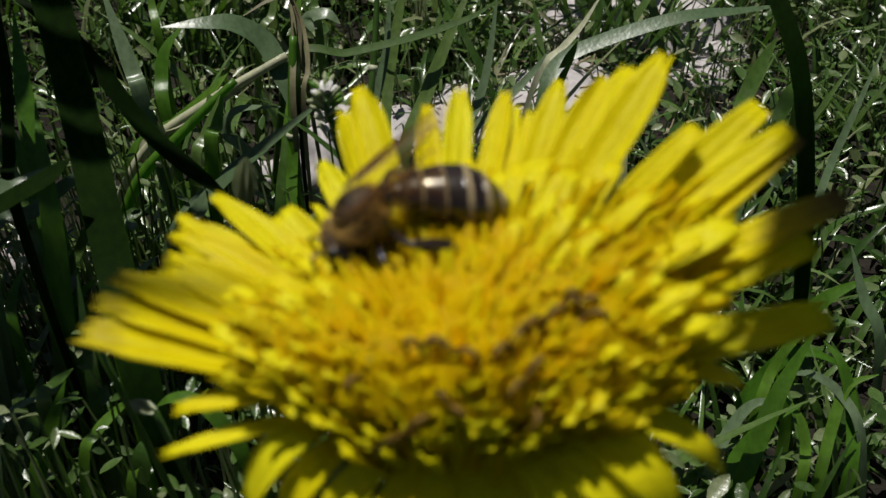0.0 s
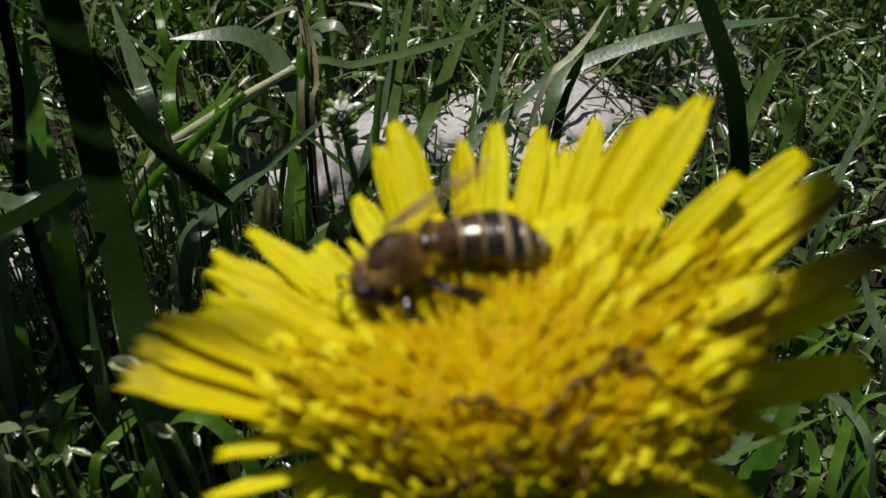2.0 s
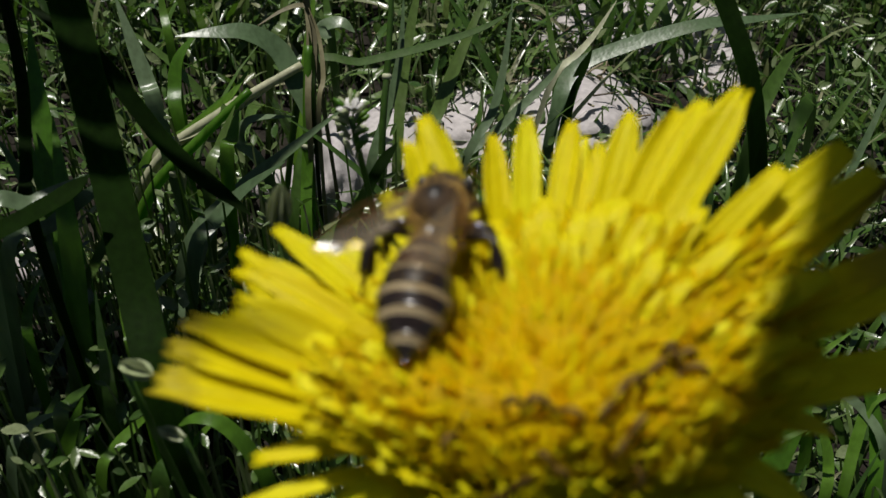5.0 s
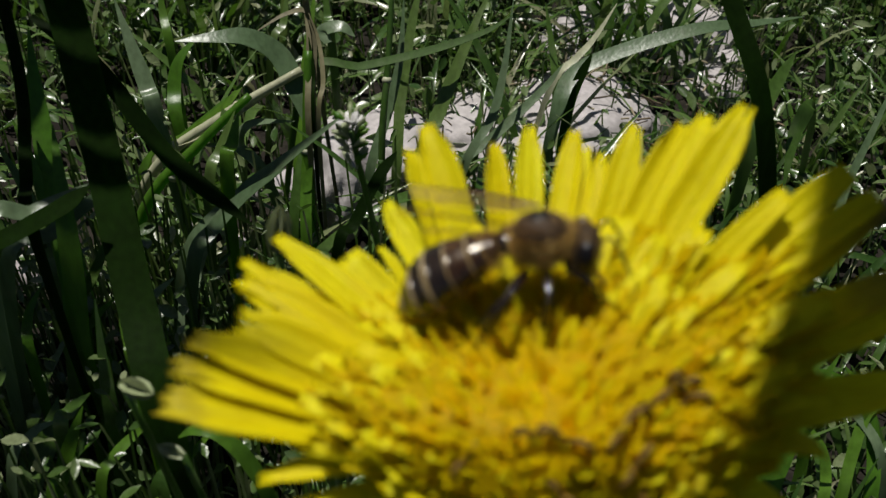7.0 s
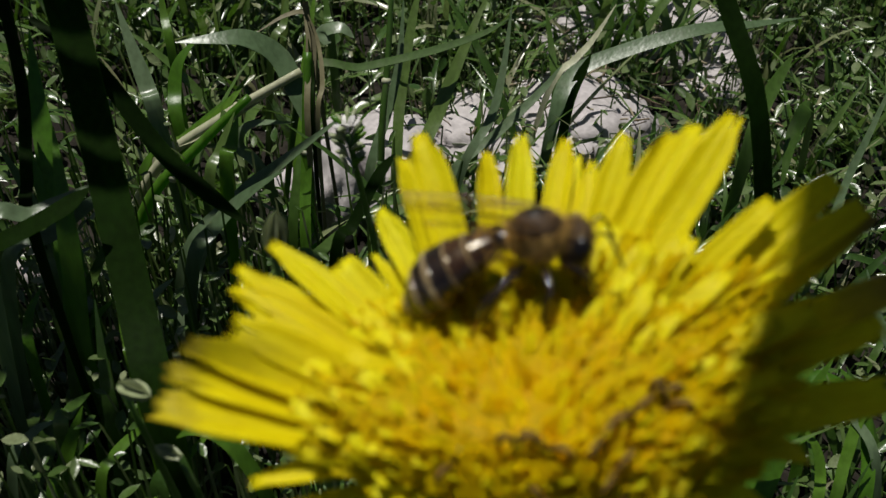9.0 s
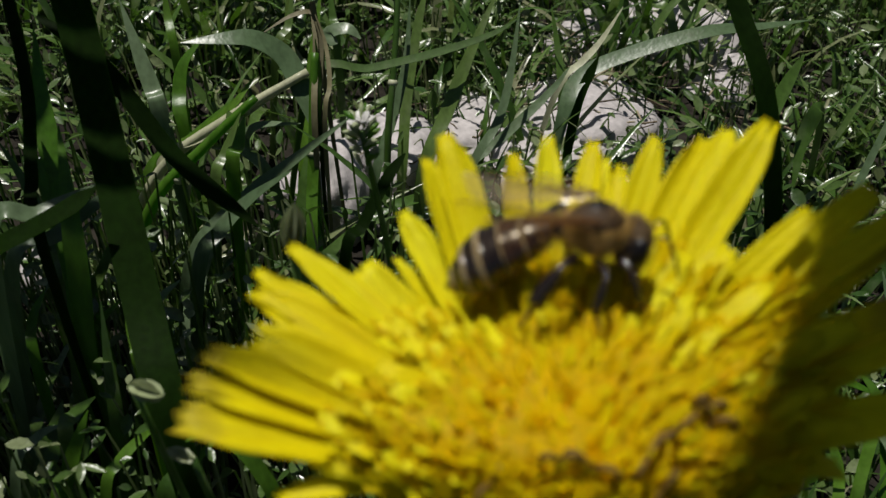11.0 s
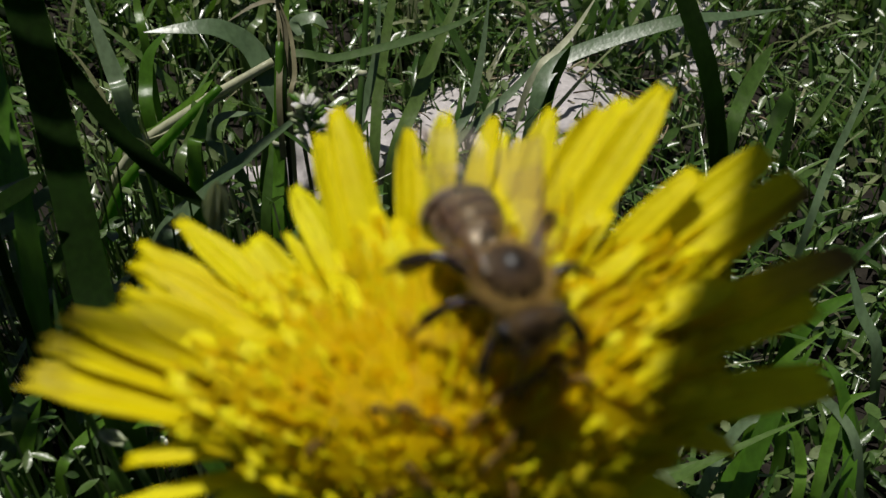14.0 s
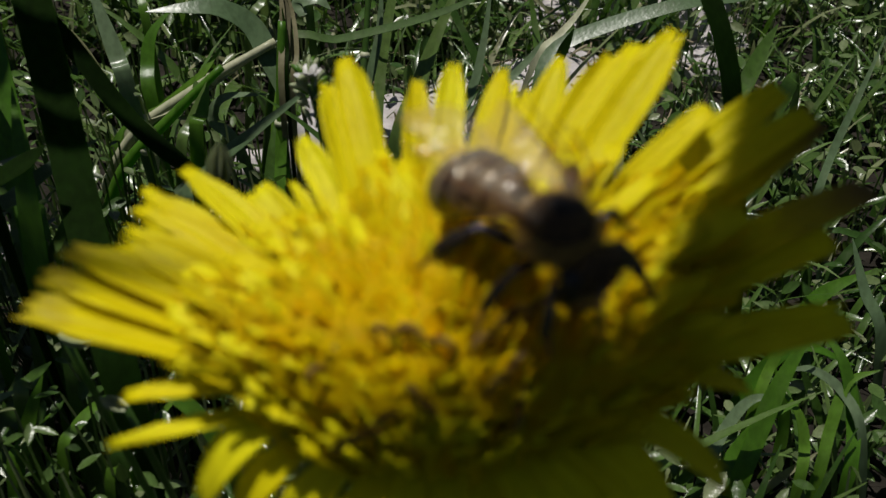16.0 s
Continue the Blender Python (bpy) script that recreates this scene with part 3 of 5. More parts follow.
tuft("glossy green meadow grass with arching leaves",
     (GRASS, 0.0032, (0.071, 0.251, -0.003), (0.063, 0.256, 0.022), (0.058, 0.259, 0.025), (0.053, 0.262, 0.029), False))
tuft("glossy green meadow grass with arching leaves",
     (GRASS, 0.0034, (0.089, 0.191, -0.003), (0.083, 0.185, 0.032), (0.079, 0.182, 0.028), (0.076, 0.173, 0.018), False))


def stalk(label, points, radii, material, knots=()):
    """A round grass stem with swollen knots."""
    plant = tagged(new("grass_stalk"), label, "grass", "round grass stems")
    o = Vector((points[0][0], points[0][1], 0))
    plant.location = o
    line = [Vector(p) - o for p in points]
    piece("stem", mesh_of("stem", *tube_geometry(line, radii, 22, 9), material), plant)
    for k in knots:
        i = min(int(k * (len(line) - 1)), len(line) - 2)
        u = k * (len(line) - 1) - i
        at, way = line[i].lerp(line[i + 1], u), (line[i + 1] - line[i]).normalized()
        turn = way.to_track_quat("X", "Z").to_matrix()
        piece("knot", mesh_of("knot", *ellipsoid(at, (0.0011, radii[0] * 1.25, radii[0] * 1.25), 8, 10, turn), STRAW), plant, "pale swollen knot")
    return plant


stalk("thick green grass stem standing under a withered leaf", [(-0.0325, 0.152, -0.003), (-0.032, 0.158, 0.024), (-0.0315, 0.164, 0.042), (-0.031, 0.171, 0.054)], [0.0014, 0.0013, 0.0011, 0.0008], LIME_GRASS, (0.55,))
stalk("pale fallen grass stem leaning on the green grass", [(-0.082, 0.160, 0.000), (-0.066, 0.163, 0.029), (-0.050, 0.166, 0.041), (-0.033, 0.172, 0.049)], [0.0012, 0.0012, 0.0011, 0.0009], STRAW, (0.42, 0.74))
stalk("green fallen grass stem leaning across the grass", [(-0.078, 0.150, -0.003), (-0.066, 0.155, 0.026), (-0.054, 0.160, 0.038), (-0.043, 0.165, 0.047)], [0.0013, 0.0013, 0.0011, 0.0008], LIME_GRASS, (0.5,))
stalk("slim green grass stem standing upright", [(-0.0185, 0.178, -0.003), (-0.018, 0.186, 0.022), (-0.0165, 0.196, 0.037), (-0.0155, 0.207, 0.052)], [0.0010, 0.0009, 0.0008, 0.0006], GRASS, (0.6,))


def field(name, count, seed, zone, length, width, material, lean=0.9, label="", rise=1.0):
    """Short grass that nobody could count: blades bent over, in tufts."""
    rng = random.Random(seed)
    verts, faces, n = [], [], 6
    tufts = []
    for _ in range(count // 7 + 1):
        for _ in range(40):
            x, y = rng.uniform(zone[0], zone[1]), rng.uniform(zone[2], zone[3])
            if open_soil(x, y) < rng.random():
                break
        tufts.append((x, y, rng.uniform(0, 6.28)))
    for i in range(count):
        tx, ty, ta = rng.choice(tufts)
        a = ta + rng.gauss(0, 1.4)
        x, y = tx + rng.gauss(0, 0.006), ty + rng.gauss(0, 0.006)
        ln = rng.uniform(*length)
        k = rng.uniform(0.15, lean)
        w = rng.uniform(*width) * 0.5
        out = Vector((math.cos(a), math.sin(a), 0))
        side = Vector((-math.sin(a), math.cos(a), 0))
        side = (side + Vector((0, 0, rng.uniform(-0.6, 0.6)))).normalized()
        p, angle = Vector((x, y, -0.003)), rng.uniform(rise, 1.5)
        base = len(verts)
        for s in range(n + 1):
            u = s / n
            ww = w * (1 - u ** 2.2) + 0.0001
            keel = Vector((0, 0, -ww * 0.35))
            verts += [p - side * ww, p + keel, p + side * ww]
            if s:
                q = base + 3 * s
                faces += [(q - 3, q - 2, q + 1, q), (q - 2, q - 1, q + 2, q + 1)]
            p = p + (out * math.cos(angle) + Vector((0, 0, math.sin(angle)))) * (ln / n)
            angle -= k * 2.4 / n
            if p.z < 0.001 and s > 1:
                p.z = 0.001
    ob = piece(name, mesh_of(name, verts, faces, material))
    return tagged(ob, label, "grass", kind="stuff")


def open_soil(x, y):
    """How bare the ground is: the stony strip at the back, and a gap on its near side."""
    bare = math.exp(-((x - 0.032) / 0.042) ** 2 - ((y - 0.228) / 0.028) ** 2)
    bare += 0.8 * math.exp(-((x + 0.02) / 0.03) ** 2 - ((y - 0.205) / 0.02) ** 2)
    chips = math.exp(-((x + 0.029) / 0.013) ** 2 - ((y - 0.172) / 0.032) ** 2)
    return min(0.98, 0.64 * bare + 1.2 * chips)


def weeds(name, count, seed, zone, size, top, material, label):
    """Small low leaves on fine stalks."""
    rng = random.Random(seed)
    verts, faces = [], []
    for i in range(count):
        for _ in range(40):
            x, y = rng.uniform(zone[0], zone[1]), rng.uniform(zone[2], zone[3])
            if open_soil(x, y) < rng.random():
                break
        z = rng.uniform(0.001, top)
        ln, w = rng.uniform(*size), rng.uniform(0.15, 0.28)
        m = Matrix.Translation((x, y, z)) @ Matrix.Rotation(rng.uniform(0, 6.28), 4, "Z") @ Matrix.Rotation(rng.gauss(-0.25, 0.5), 4, "Y") @ Matrix.Rotation(rng.gauss(0, 0.4), 4, "X")
        b = len(verts)
        for u, ww in ((0.0, 0.05), (0.3, 0.85), (0.6, 1.0), (0.85, 0.6), (1.0, 0.04)):
            dz = -0.25 * ln * u * u
            verts += [m @ Vector((u * ln, -ww * w * ln, dz + 0.06 * ln)), m @ Vector((u * ln, 0, dz)), m @ Vector((u * ln, ww * w * ln, dz + 0.06 * ln))]
        for s in range(4):
            q = b + 3 * s
            faces += [(q, q + 1, q + 4, q + 3), (q + 1, q + 2, q + 5, q + 4)]
        b = len(verts)
        foot = Vector((x + rng.gauss(0, 0.003), y + rng.gauss(0, 0.003), -0.003))
        top_p = m.translation
        verts += [foot + Vector((0.0003, 0, 0)), foot - Vector((0.0003, 0, 0)), top_p - Vector((0.0002, 0, 0)), top_p + Vector((0.0002, 0, 0))]
        faces.append((b, b + 1, b + 2, b + 3))
    ob = piece(name, mesh_of(name, verts, faces, material))
    return tagged(ob, label, "weeds", kind="stuff")


field("short_grass", 2300, 11, (-0.02, 0.24, 0.03, 0.34), (0.012, 0.036), (0.0009, 0.0026), FIELD, 1.0, "short curled meadow grass over dark soil", 0.7)
field("long_grass", 1250, 12, (-0.24, 0.02, 0.05, 0.36), (0.020, 0.060), (0.0012, 0.0038), FIELD, 1.1, "long green meadow grass, partly bent over", 0.6)
field("far_grass", 1500, 13, (-0.28, 0.32, 0.25, 0.52), (0.03, 0.08), (0.0018, 0.0036), FIELD, 0.8, "tufts of meadow grass behind the stones")
field("near_grass", 700, 14, (-0.2, 0.2, -0.15, 0.05), (0.02, 0.05), (0.0016, 0.0032), FIELD, 0.8, "short meadow grass around the flower stalk")
weeds("low_weeds", 4800, 21, (-0.02, 0.24, 0.06, 0.40), (0.0025, 0.006), 0.018, WEED, "mat of small pale-edged weed leaves")
weeds("left_weeds", 2000, 22, (-0.20, 0.02, 0.05, 0.34), (0.002, 0.0055), 0.026, WEED, "small weed leaves between long grass")

weeds("shade_weeds", 1100, 23, (-0.115, -0.012, 0.062, 0.165), (0.0018, 0.0042), 0.045, WEED, "small shining weed leaves in the shade of tall grass")


def leaning_grass():
    """Tall unseen grass added beside the flower, leaning over to break sun into patches."""
    rng = random.Random(31)
    parts = []
    for i in range(26):
        y = rng.uniform(0.116, 0.180)
        base = Vector((rng.uniform(-0.27, -0.17), y + rng.gauss(0, 0.01), -0.003))
        reach, top = rng.uniform(0.07, 0.165), rng.uniform(0.13, 0.20)
        tip = Vector((base.x + reach, y + rng.gauss(0, 0.02), top * rng.uniform(0.85, 1.0)))
        mid = Vector((base.x + reach * 0.25, y, top * 0.75))
        parts.append(blade_geometry([base, mid, Vector((base.x + reach * 0.6, y, top * 1.0)), tip], rng.uniform(0.004, 0.009), 12, Vector((0.2, 0.3, 0.9)), 0.15, base=0.7))
    # High blade placed to dim the left petals softly.
    parts.append(blade_geometry([Vector((-0.34, 0.110, -0.003)), Vector((-0.25, 0.101, 0.33)), Vector((-0.15, 0.097, 0.42)), Vector((-0.060, 0.097, 0.405))], 0.0052, 20, Vector((0.1, 0.2, 1.0)), 0.1, base=0.8, blunt=0.9))
    # Blades placed so that their shadows fall on the broad left leaf.
    for y, wide, tip in ((0.131, 0.0042, -0.058), (0.137, 0.0060, -0.050), (0.1435, 0.0052, -0.060), (0.150, 0.0056, -0.054), (0.157, 0.0050, -0.062)):
        parts.append(blade_geometry([Vector((-0.24, y + 0.006, -0.003)), Vector((-0.17, y + 0.002, 0.150)), Vector((-0.105, y, 0.178)), Vector((tip, y - 0.002, 0.166))], wide, 16, Vector((0.1, 0.2, 1.0)), 0.1, base=0.8, blunt=0.85))
    return tagged(piece("leaning_grass", mesh_of("leaning_grass", *join_geometry(parts), FIELD)), "tall unseen grass added to shade the flower and the grass at left", "grass", kind="stuff")


leaning_grass()


def meadow():
    """The meadow goes on all round: loose tufts of taller grass."""
    rng = random.Random(41)
    verts, faces, n = [], [], 4
    for i in range(1500):
        x, y = rng.uniform(-1.6, 1.6), rng.uniform(-1.4, 1.9)
        if -0.34 < x < 0.38 and -0.24 < y < 0.50:
            continue
        for _ in range(7):
            a, ln, w = rng.uniform(0, 6.28), rng.uniform(0.05, 0.13), rng.uniform(0.0012, 0.003)
            out, side = Vector((math.cos(a), math.sin(a), 0)), Vector((-math.sin(a), math.cos(a), 0))
            p, angle, bend = Vector((x + rng.gauss(0, 0.02), y + rng.gauss(0, 0.02), -0.003)), rng.uniform(1.1, 1.5), rng.uniform(0.2, 1.8)
            b = len(verts)
            for s in range(n + 1):
                ww = w * (1 - (s / n) ** 2) + 0.0001
                verts += [p - side * ww, p + side * ww]
                if s:
                    q = b + 2 * s
                    faces.append((q - 2, q - 1, q + 1, q))
                p = p + (out * math.cos(angle) + Vector((0, 0, math.sin(angle)))) * (ln / n)
                angle -= bend / n
    return tagged(piece("meadow_grass", mesh_of("meadow_grass", verts, faces, FIELD)), "loose tufts of green meadow grass all round", "grass", kind="stuff")


meadow()


# ---- dandelion ----
def petal_mesh(r0, z0, r1, z1, bow, width, seed, material, n=9, cup=0.18, cols=5, tooth=0.0006, curl=0.0, taper=0.24, rounded=False):
    """A strap petal in the plane of its radius: narrow foot, five-toothed tip, shallow channels, two skins."""
    rng = random.Random(seed)
    ln = math.hypot(r1 - r0, z1 - z0)
    depth = [(rng.uniform(0.1, 1.0) * tooth if j % 2 == 0 else rng.uniform(-0.25, 0.2) * tooth) / ln for j in range(cols)]
    depth[0] += 0.8 * tooth / ln
    depth[-1] += 0.8 * tooth / ln
    if cols > 7 and rng.random() < 0.4:
        depth[rng.choice((2, 4, 6, 8))] += rng.uniform(0.8, 2.6) * tooth / ln
    wob, ripple, twist = rng.uniform(-0.05, 0.05), rng.uniform(0, 6), rng.uniform(-0.5, 0.5)
    nx, nz = -(z1 - z0) / ln, (r1 - r0) / ln
    verts, faces = [], []
    for skin in (0, 1):
        for i in range(n + 1):
            u = i / n
            w = width * 0.5 * (0.40 + 0.60 * min(1, (u / 0.55) ** 0.9))
            w *= math.sqrt(1 - 0.80 * max(0, (u - 0.76) / 0.24) ** 2) if rounded else 1 - taper * max(0, (u - 0.60) / 0.40) ** 2.6
            for j in range(cols):
                s = 2 * j / (cols - 1) - 1
                uu = u - depth[j] * max(0.0, (u - 0.72) / 0.28) ** 2
                h = bow * 4 * uu * (1 - uu) + cup * w * s * s + twist * w * s * uu + curl * ln * max(0.0, uu - 0.55) ** 2
                h += (0.06 * w * math.cos(2.5 * math.pi * s) if cols > 7 else 0.14 * w * math.cos(2 * math.pi * s)) + 0.06 * w * math.sin(9 * uu + ripple + 2 * s) - skin * 0.00014
                verts.append((r0 + (r1 - r0) * uu + nx * h, s * w + wob * ln * uu * uu, z0 + (z1 - z0) * uu + nz * h))
    k = (n + 1) * cols
    for i in range(n):
        for j in range(cols - 1):
            a = i * cols + j
            faces += [(a, a + cols, a + cols + 1, a + 1), (k + a, k + a + 1, k + a + cols + 1, k + a + cols)]
        for j, flip in ((0, False), (cols - 1, True)):
            a = i * cols + j
            q = (a, a + k, a + k + cols, a + cols)
            faces.append(tuple(reversed(q)) if flip else q)
    for j in range(cols - 1):
        a = n * cols + j
        faces += [(a, a + k, a + k + 1, a + 1), (j, j + 1, j + 1 + k, j + k)]
    return mesh_of("petal", verts, faces, material)


# azimuth in degrees, reach, tip height and width in mm
RIM_BACK = [
    (179, 21.6, -0.2, 3.6), (173, 21.4, 0.2, 3.0), (168, 20.8, 0.6, 3.0), (164, 18.8, 0.2, 2.6), (153, 21.0, -0.7, 3.2), (148, 21.5, -0.3, 2.4), (141, 21.0, -0.2, 2.6), (135, 17.0, -1.0, 2.6),
    (121, 18.0, 1.0, 1.9), (124, 16.0, -0.8, 1.4), (128, 14.5, -1.6, 1.3), (111, 20.0, 5.0, 2.6), (115, 19.5, 3.6, 2.4), (97, 19.0, 3.6, 2.0),
    (89, 20.0, 4.4, 2.1), (80, 20.5, 4.0, 1.9), (75, 19.5, 3.6, 2.0), (70, 19.0, 3.6, 1.7), (65, 20.0, 5.8, 2.2)]
RIM_SIDE = [
    (61, 21.0, 6.3, 2.4), (54, 21.5, 7.3, 2.6), (49, 22.5, 8.4, 2.8), (36, 18.0, 7.4, 1.9), (31, 22.5, 7.9, 2.2), (27, 22.8, 7.4, 2.0), (22, 23.3, 7.0, 2.6),
    (16, 24.0, 5.2, 2.6), (12, 21.5, 3.4, 2.4), (2, 22.4, 0.0, 3.0), (356, 17.2, -3.0, 2.8), (343, 16.6, -6.2, 3.4), (330, 14.8, -7.2, 3.2)]
RIM_FRONT = [
    (320, 13.0, -7.0, 2.8), (308, 11.5, -9.5, 3.0), (296, 10.5, -11.0, 3.2), (281, 10.0, -12.0, 3.0), (264, 9.5, -12.0, 3.0), (248, 10.0, -12.0, 2.9), (230, 11.0, -11.5, 2.8), (214, 12.0, -11.0, 2.6),
    (203, 13.5, -9.5, 2.4), (197, 17.4, -5.9, 1.3), (189.5, 16.5, -4.0, 1.6)]
HEAD = Vector((0.0005, 0.037, 0.103))
MM = 0.001
# the flower's outline: azimuth, reach and height of the rim in mm
OUTLINE = ((0, 20.0, 0.5), (14, 20.5, 4.6), (26, 20.5, 7.0), (38, 15.0, 5.8), (46, 15.6, 6.0), (56, 16.6, 5.8), (65, 15.0, 4.2), (90, 14.8, 3.4), (104, 13.8, 2.8), (112, 14.6, 3.0), (124, 12.5, -0.6), (134, 15.0, -1.0),
           (148, 16.2, -0.6), (158, 11.8, -0.6), (170, 16.8, 0.2), (180, 17.2, -1.0), (190, 16.4, -4.2), (203, 13.2, -7.6), (225, 11.4, -10.2), (260, 10.2, -11.6), (296, 10.6, -10.6), (325, 13.6, -7.2), (343, 16.0, -5.0), (360, 20.0, 0.5))
MIDDLE = Vector((0.3, -4.6, 0))


def crown(az, v):
    """Reach and height of the tips: v runs from the middle of the flower to its rim."""
    az %= 360
    for (a, r, z), (b, r2, z2) in zip(OUTLINE, OUTLINE[1:]):
        if az <= b:
            k = (az - a) / (b - a)
            r, z = r + (r2 - r) * k, z + (z2 - z) * k
            break
    d = Vector((math.cos(radians(az)), math.sin(radians(az)), 0))
    p = MIDDLE * (1 - v) + d * (v * r)
    swell = 0.9 * math.exp(-((p.x / 7.5) ** 2 + ((p.y - 4.0) / 4.5) ** 2))
    return p + Vector((0, 0, CROWN * (1 - v ** 1.7) + z * v ** 1.9 + swell))


CROWN = 3.5


def packed(az, v):
    """The packed florets end sooner at the hanging front."""
    return v * (1 - 0.42 * max(0.0, -math.sin(radians(az))))


def tilt_of(az, v):
    """How far a floret leans out, in degrees: those at the hanging front stand up."""
    return 8 + 62 * v ** 0.9 * (1 - 0.85 * max(0.0, -math.sin(radians(az))) ** 0.7)


def spread(az, v):
    """Where a floret's tip is, and which way its radius runs from the middle."""
    tip = crown(az, v)
    out = Vector((tip.x - MIDDLE.x * (1 - v), tip.y - MIDDLE.y * (1 - v), 0))
    return tip, out.length, out.normalized()


def build_dandelion():
    rng = random.Random(5)
    plant = tagged(new("dandelion"), "bright yellow dandelion in full bloom on a hollow stalk", "flower")
    plant.location = (0.002, 0.047, 0)
    stem = tube_geometry([(0, 0, -0.004), (0.001, -0.002, 0.03), (0.0, -0.006, 0.065), (-0.0015, -0.010, 0.0935)], [0.0022, 0.0020, 0.0019, 0.0021], 16, 12)
    piece("stalk", mesh_of("stalk", *stem, LIME_GRASS), plant, "pale green hollow stalk")
    rings, sides, verts, faces = 12, 40, [], []
    for i in range(rings + 1):
        for j in range(sides):
            az = 360 * j / sides
            p = crown(az, packed(az, 0.66) * min(1.0, 0.02 + i / (rings - 2))) - Vector((0, 0, 0.8))
            p = p if i <= rings - 2 else Vector((p.x * 0.5, p.y * 0.5, -3.0 if i == rings - 1 else -8.0))
            verts.append(p * MM)
            if i:
                a, b = (i - 1) * sides + j, (i - 1) * sides + (j + 1) % sides
                faces.append((a, a + sides, b + sides, b))
    faces.append(tuple(range(sides)))
    head = piece("flower_head", mesh_of("flower_head", verts, faces, FLORET), plant, "wide open yellow flower head")
    cup = []
    for i in range(16):
        a = 2 * math.pi * i / 16
        d = Vector((math.cos(a), math.sin(a), 0))
        bend = rng.uniform(0.5, 1.2)
        cup.append(blade_geometry([d * 0.002 + Vector((0, 0, -0.0115)), d * 0.006 + Vector((0, 0, -0.0095)), d * 0.0085 + Vector((0, 0, -0.009 - 0.003 * bend)), d * 0.0100 + Vector((0, 0, -0.011 - 0.004 * bend))], 0.0022, 8, d, 0.2))
    for g in cup:
        piece("bract", mesh_of("bract", *g, GRASS), head)
    k = 0
    for az, reach, top, width in RIM_BACK + RIM_SIDE + RIM_FRONT:
        k += 1
        bow = rng.uniform(0.2, 0.9) * MM if top > -2 else rng.uniform(0.7, 1.0) * MM if 186 < az < 200 else rng.uniform(2.0, 3.0) * MM
        # The three left petals, browned too, get the duller colour for shade.
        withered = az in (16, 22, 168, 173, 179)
        pointed = 138 < az < 200
        rounded = 46 < az < 130
        piece("petal", petal_mesh(4.2 * MM, -5.5 * MM, reach * MM, top * MM, bow, width * 0.98 * MM, k, OLD_DIM_PETAL if withered else PETAL, 14, 0.32 if rounded else 0.18, 11, 0.0011 if pointed else 0.0005, 0.0, (0.58 if az < 156 else 0.40) if pointed else 0.3, rounded), head, "yellow petal with a browned tip" if withered else "", m=pose(0, 0, 0, 0, 0, az))
    count = 520
    for i in range(count):
        v = 0.04 + 0.83 * ((i + 0.5) / count) ** 0.66
        az = i * 137.508 + rng.uniform(-9, 9)
        front = max(0.0, -math.sin(radians(az)))
        if front > 0.35 and i % 2:
            continue
        tip, r, out = spread(az, packed(az, v) * rng.uniform(0.94, 1.05))
        inner = v < 0.64
        top = tip.z + rng.uniform(-1.3, 0.7)
        lean = radians(tilt_of(az, v) + rng.gauss(0, 3.5))
        ln = 4.4 + 7.6 * v
        foot, low = r - ln * math.sin(lean), top - ln * math.cos(lean)
        wide = (0.74 + 0.22 * v + 0.75 * max(0.0, v - 0.5) / 0.36) * rng.uniform(0.8, 1.2) * (1 + 0.45 * front)
        k += 1
        tint = FLORET if v + rng.uniform(-0.08, 0.08) < 0.5 else PETAL
        me = petal_mesh(foot * MM, low * MM, r * MM, top * MM, (0.03 + 0.05 * rng.random()) * ln * MM, wide * MM, k, tint, 6, 0.34 - 0.17 * v, 5, 0.0003 + 0.0003 * v, rng.uniform(-0.1, 0.15), 0.55 - 0.3 * v)
        centre = (tip - out * r) * MM
        piece("inner_floret" if inner else "petal", me, head, m=pose(centre.x, centre.y, 0, rng.gauss(0, 3), rng.gauss(0, 2), math.degrees(math.atan2(out.y, out.x))))
    strands = []
    for i in range(2600):
        az, v = rng.uniform(0, 360), 0.02 + 0.82 * math.sqrt(rng.random())
        if rng.random() < -0.85 * math.sin(radians(az)):
            continue
        at, r, d = spread(az, packed(az, v))
        side = Vector((-d.y, d.x, 0))
        tilt = radians(tilt_of(az, v) + rng.gauss(0, 7))
        lean = (Vector((0, 0, math.cos(tilt))) + d * math.sin(tilt) + side * rng.gauss(0, 0.12)).normalized()
        foot, tip = (at - lean * 4.6) * MM, (at + lean * rng.uniform(-1.8, 0.5)) * MM
        mid = (foot + tip) / 2 - d * 0.12 * MM
        n = side.cross(lean)
        w = rng.uniform(0.16, 0.34) * MM
        q = []
        for p, k0 in ((foot, 0.8), (mid, 1.0), (tip, 0.6)):
            q += [p - side * w * k0, p + side * w * k0, p - n * w * 0.6 * k0]
        strands.append((q, [(0, 1, 4, 3), (1, 2, 5, 4), (2, 0, 3, 5), (3, 4, 7, 6), (4, 5, 8, 7), (5, 3, 6, 8), (6, 7, 8)]))
    tagged(piece("floret_fringe", mesh_of("floret_fringe", *join_geometry(strands), FRINGE), head, "fine golden strands of the middle"), kind="stuff")
    styles = []
    for v in range(4):
        h, c = 0.0046, 0.0007 + 0.0002 * v
        fork = [tube_geometry([(0, 0, 0), (0.0002, 0, h * 0.6), (0.0003, 0, h)], [0.00026, 0.00024, 0.00022], 6, 6)]
        for s in (-1, 1):
            fork.append(tube_geometry([(0.0003, 0, h), (0.0003, s * c * 0.7, h + 0.0007), (0.0003, s * c * 1.3, h + 0.0005), (0.0003, s * c * 1.2, h - 0.0002)], [0.00021, 0.0002, 0.00018, 0.00012], 7, 6))
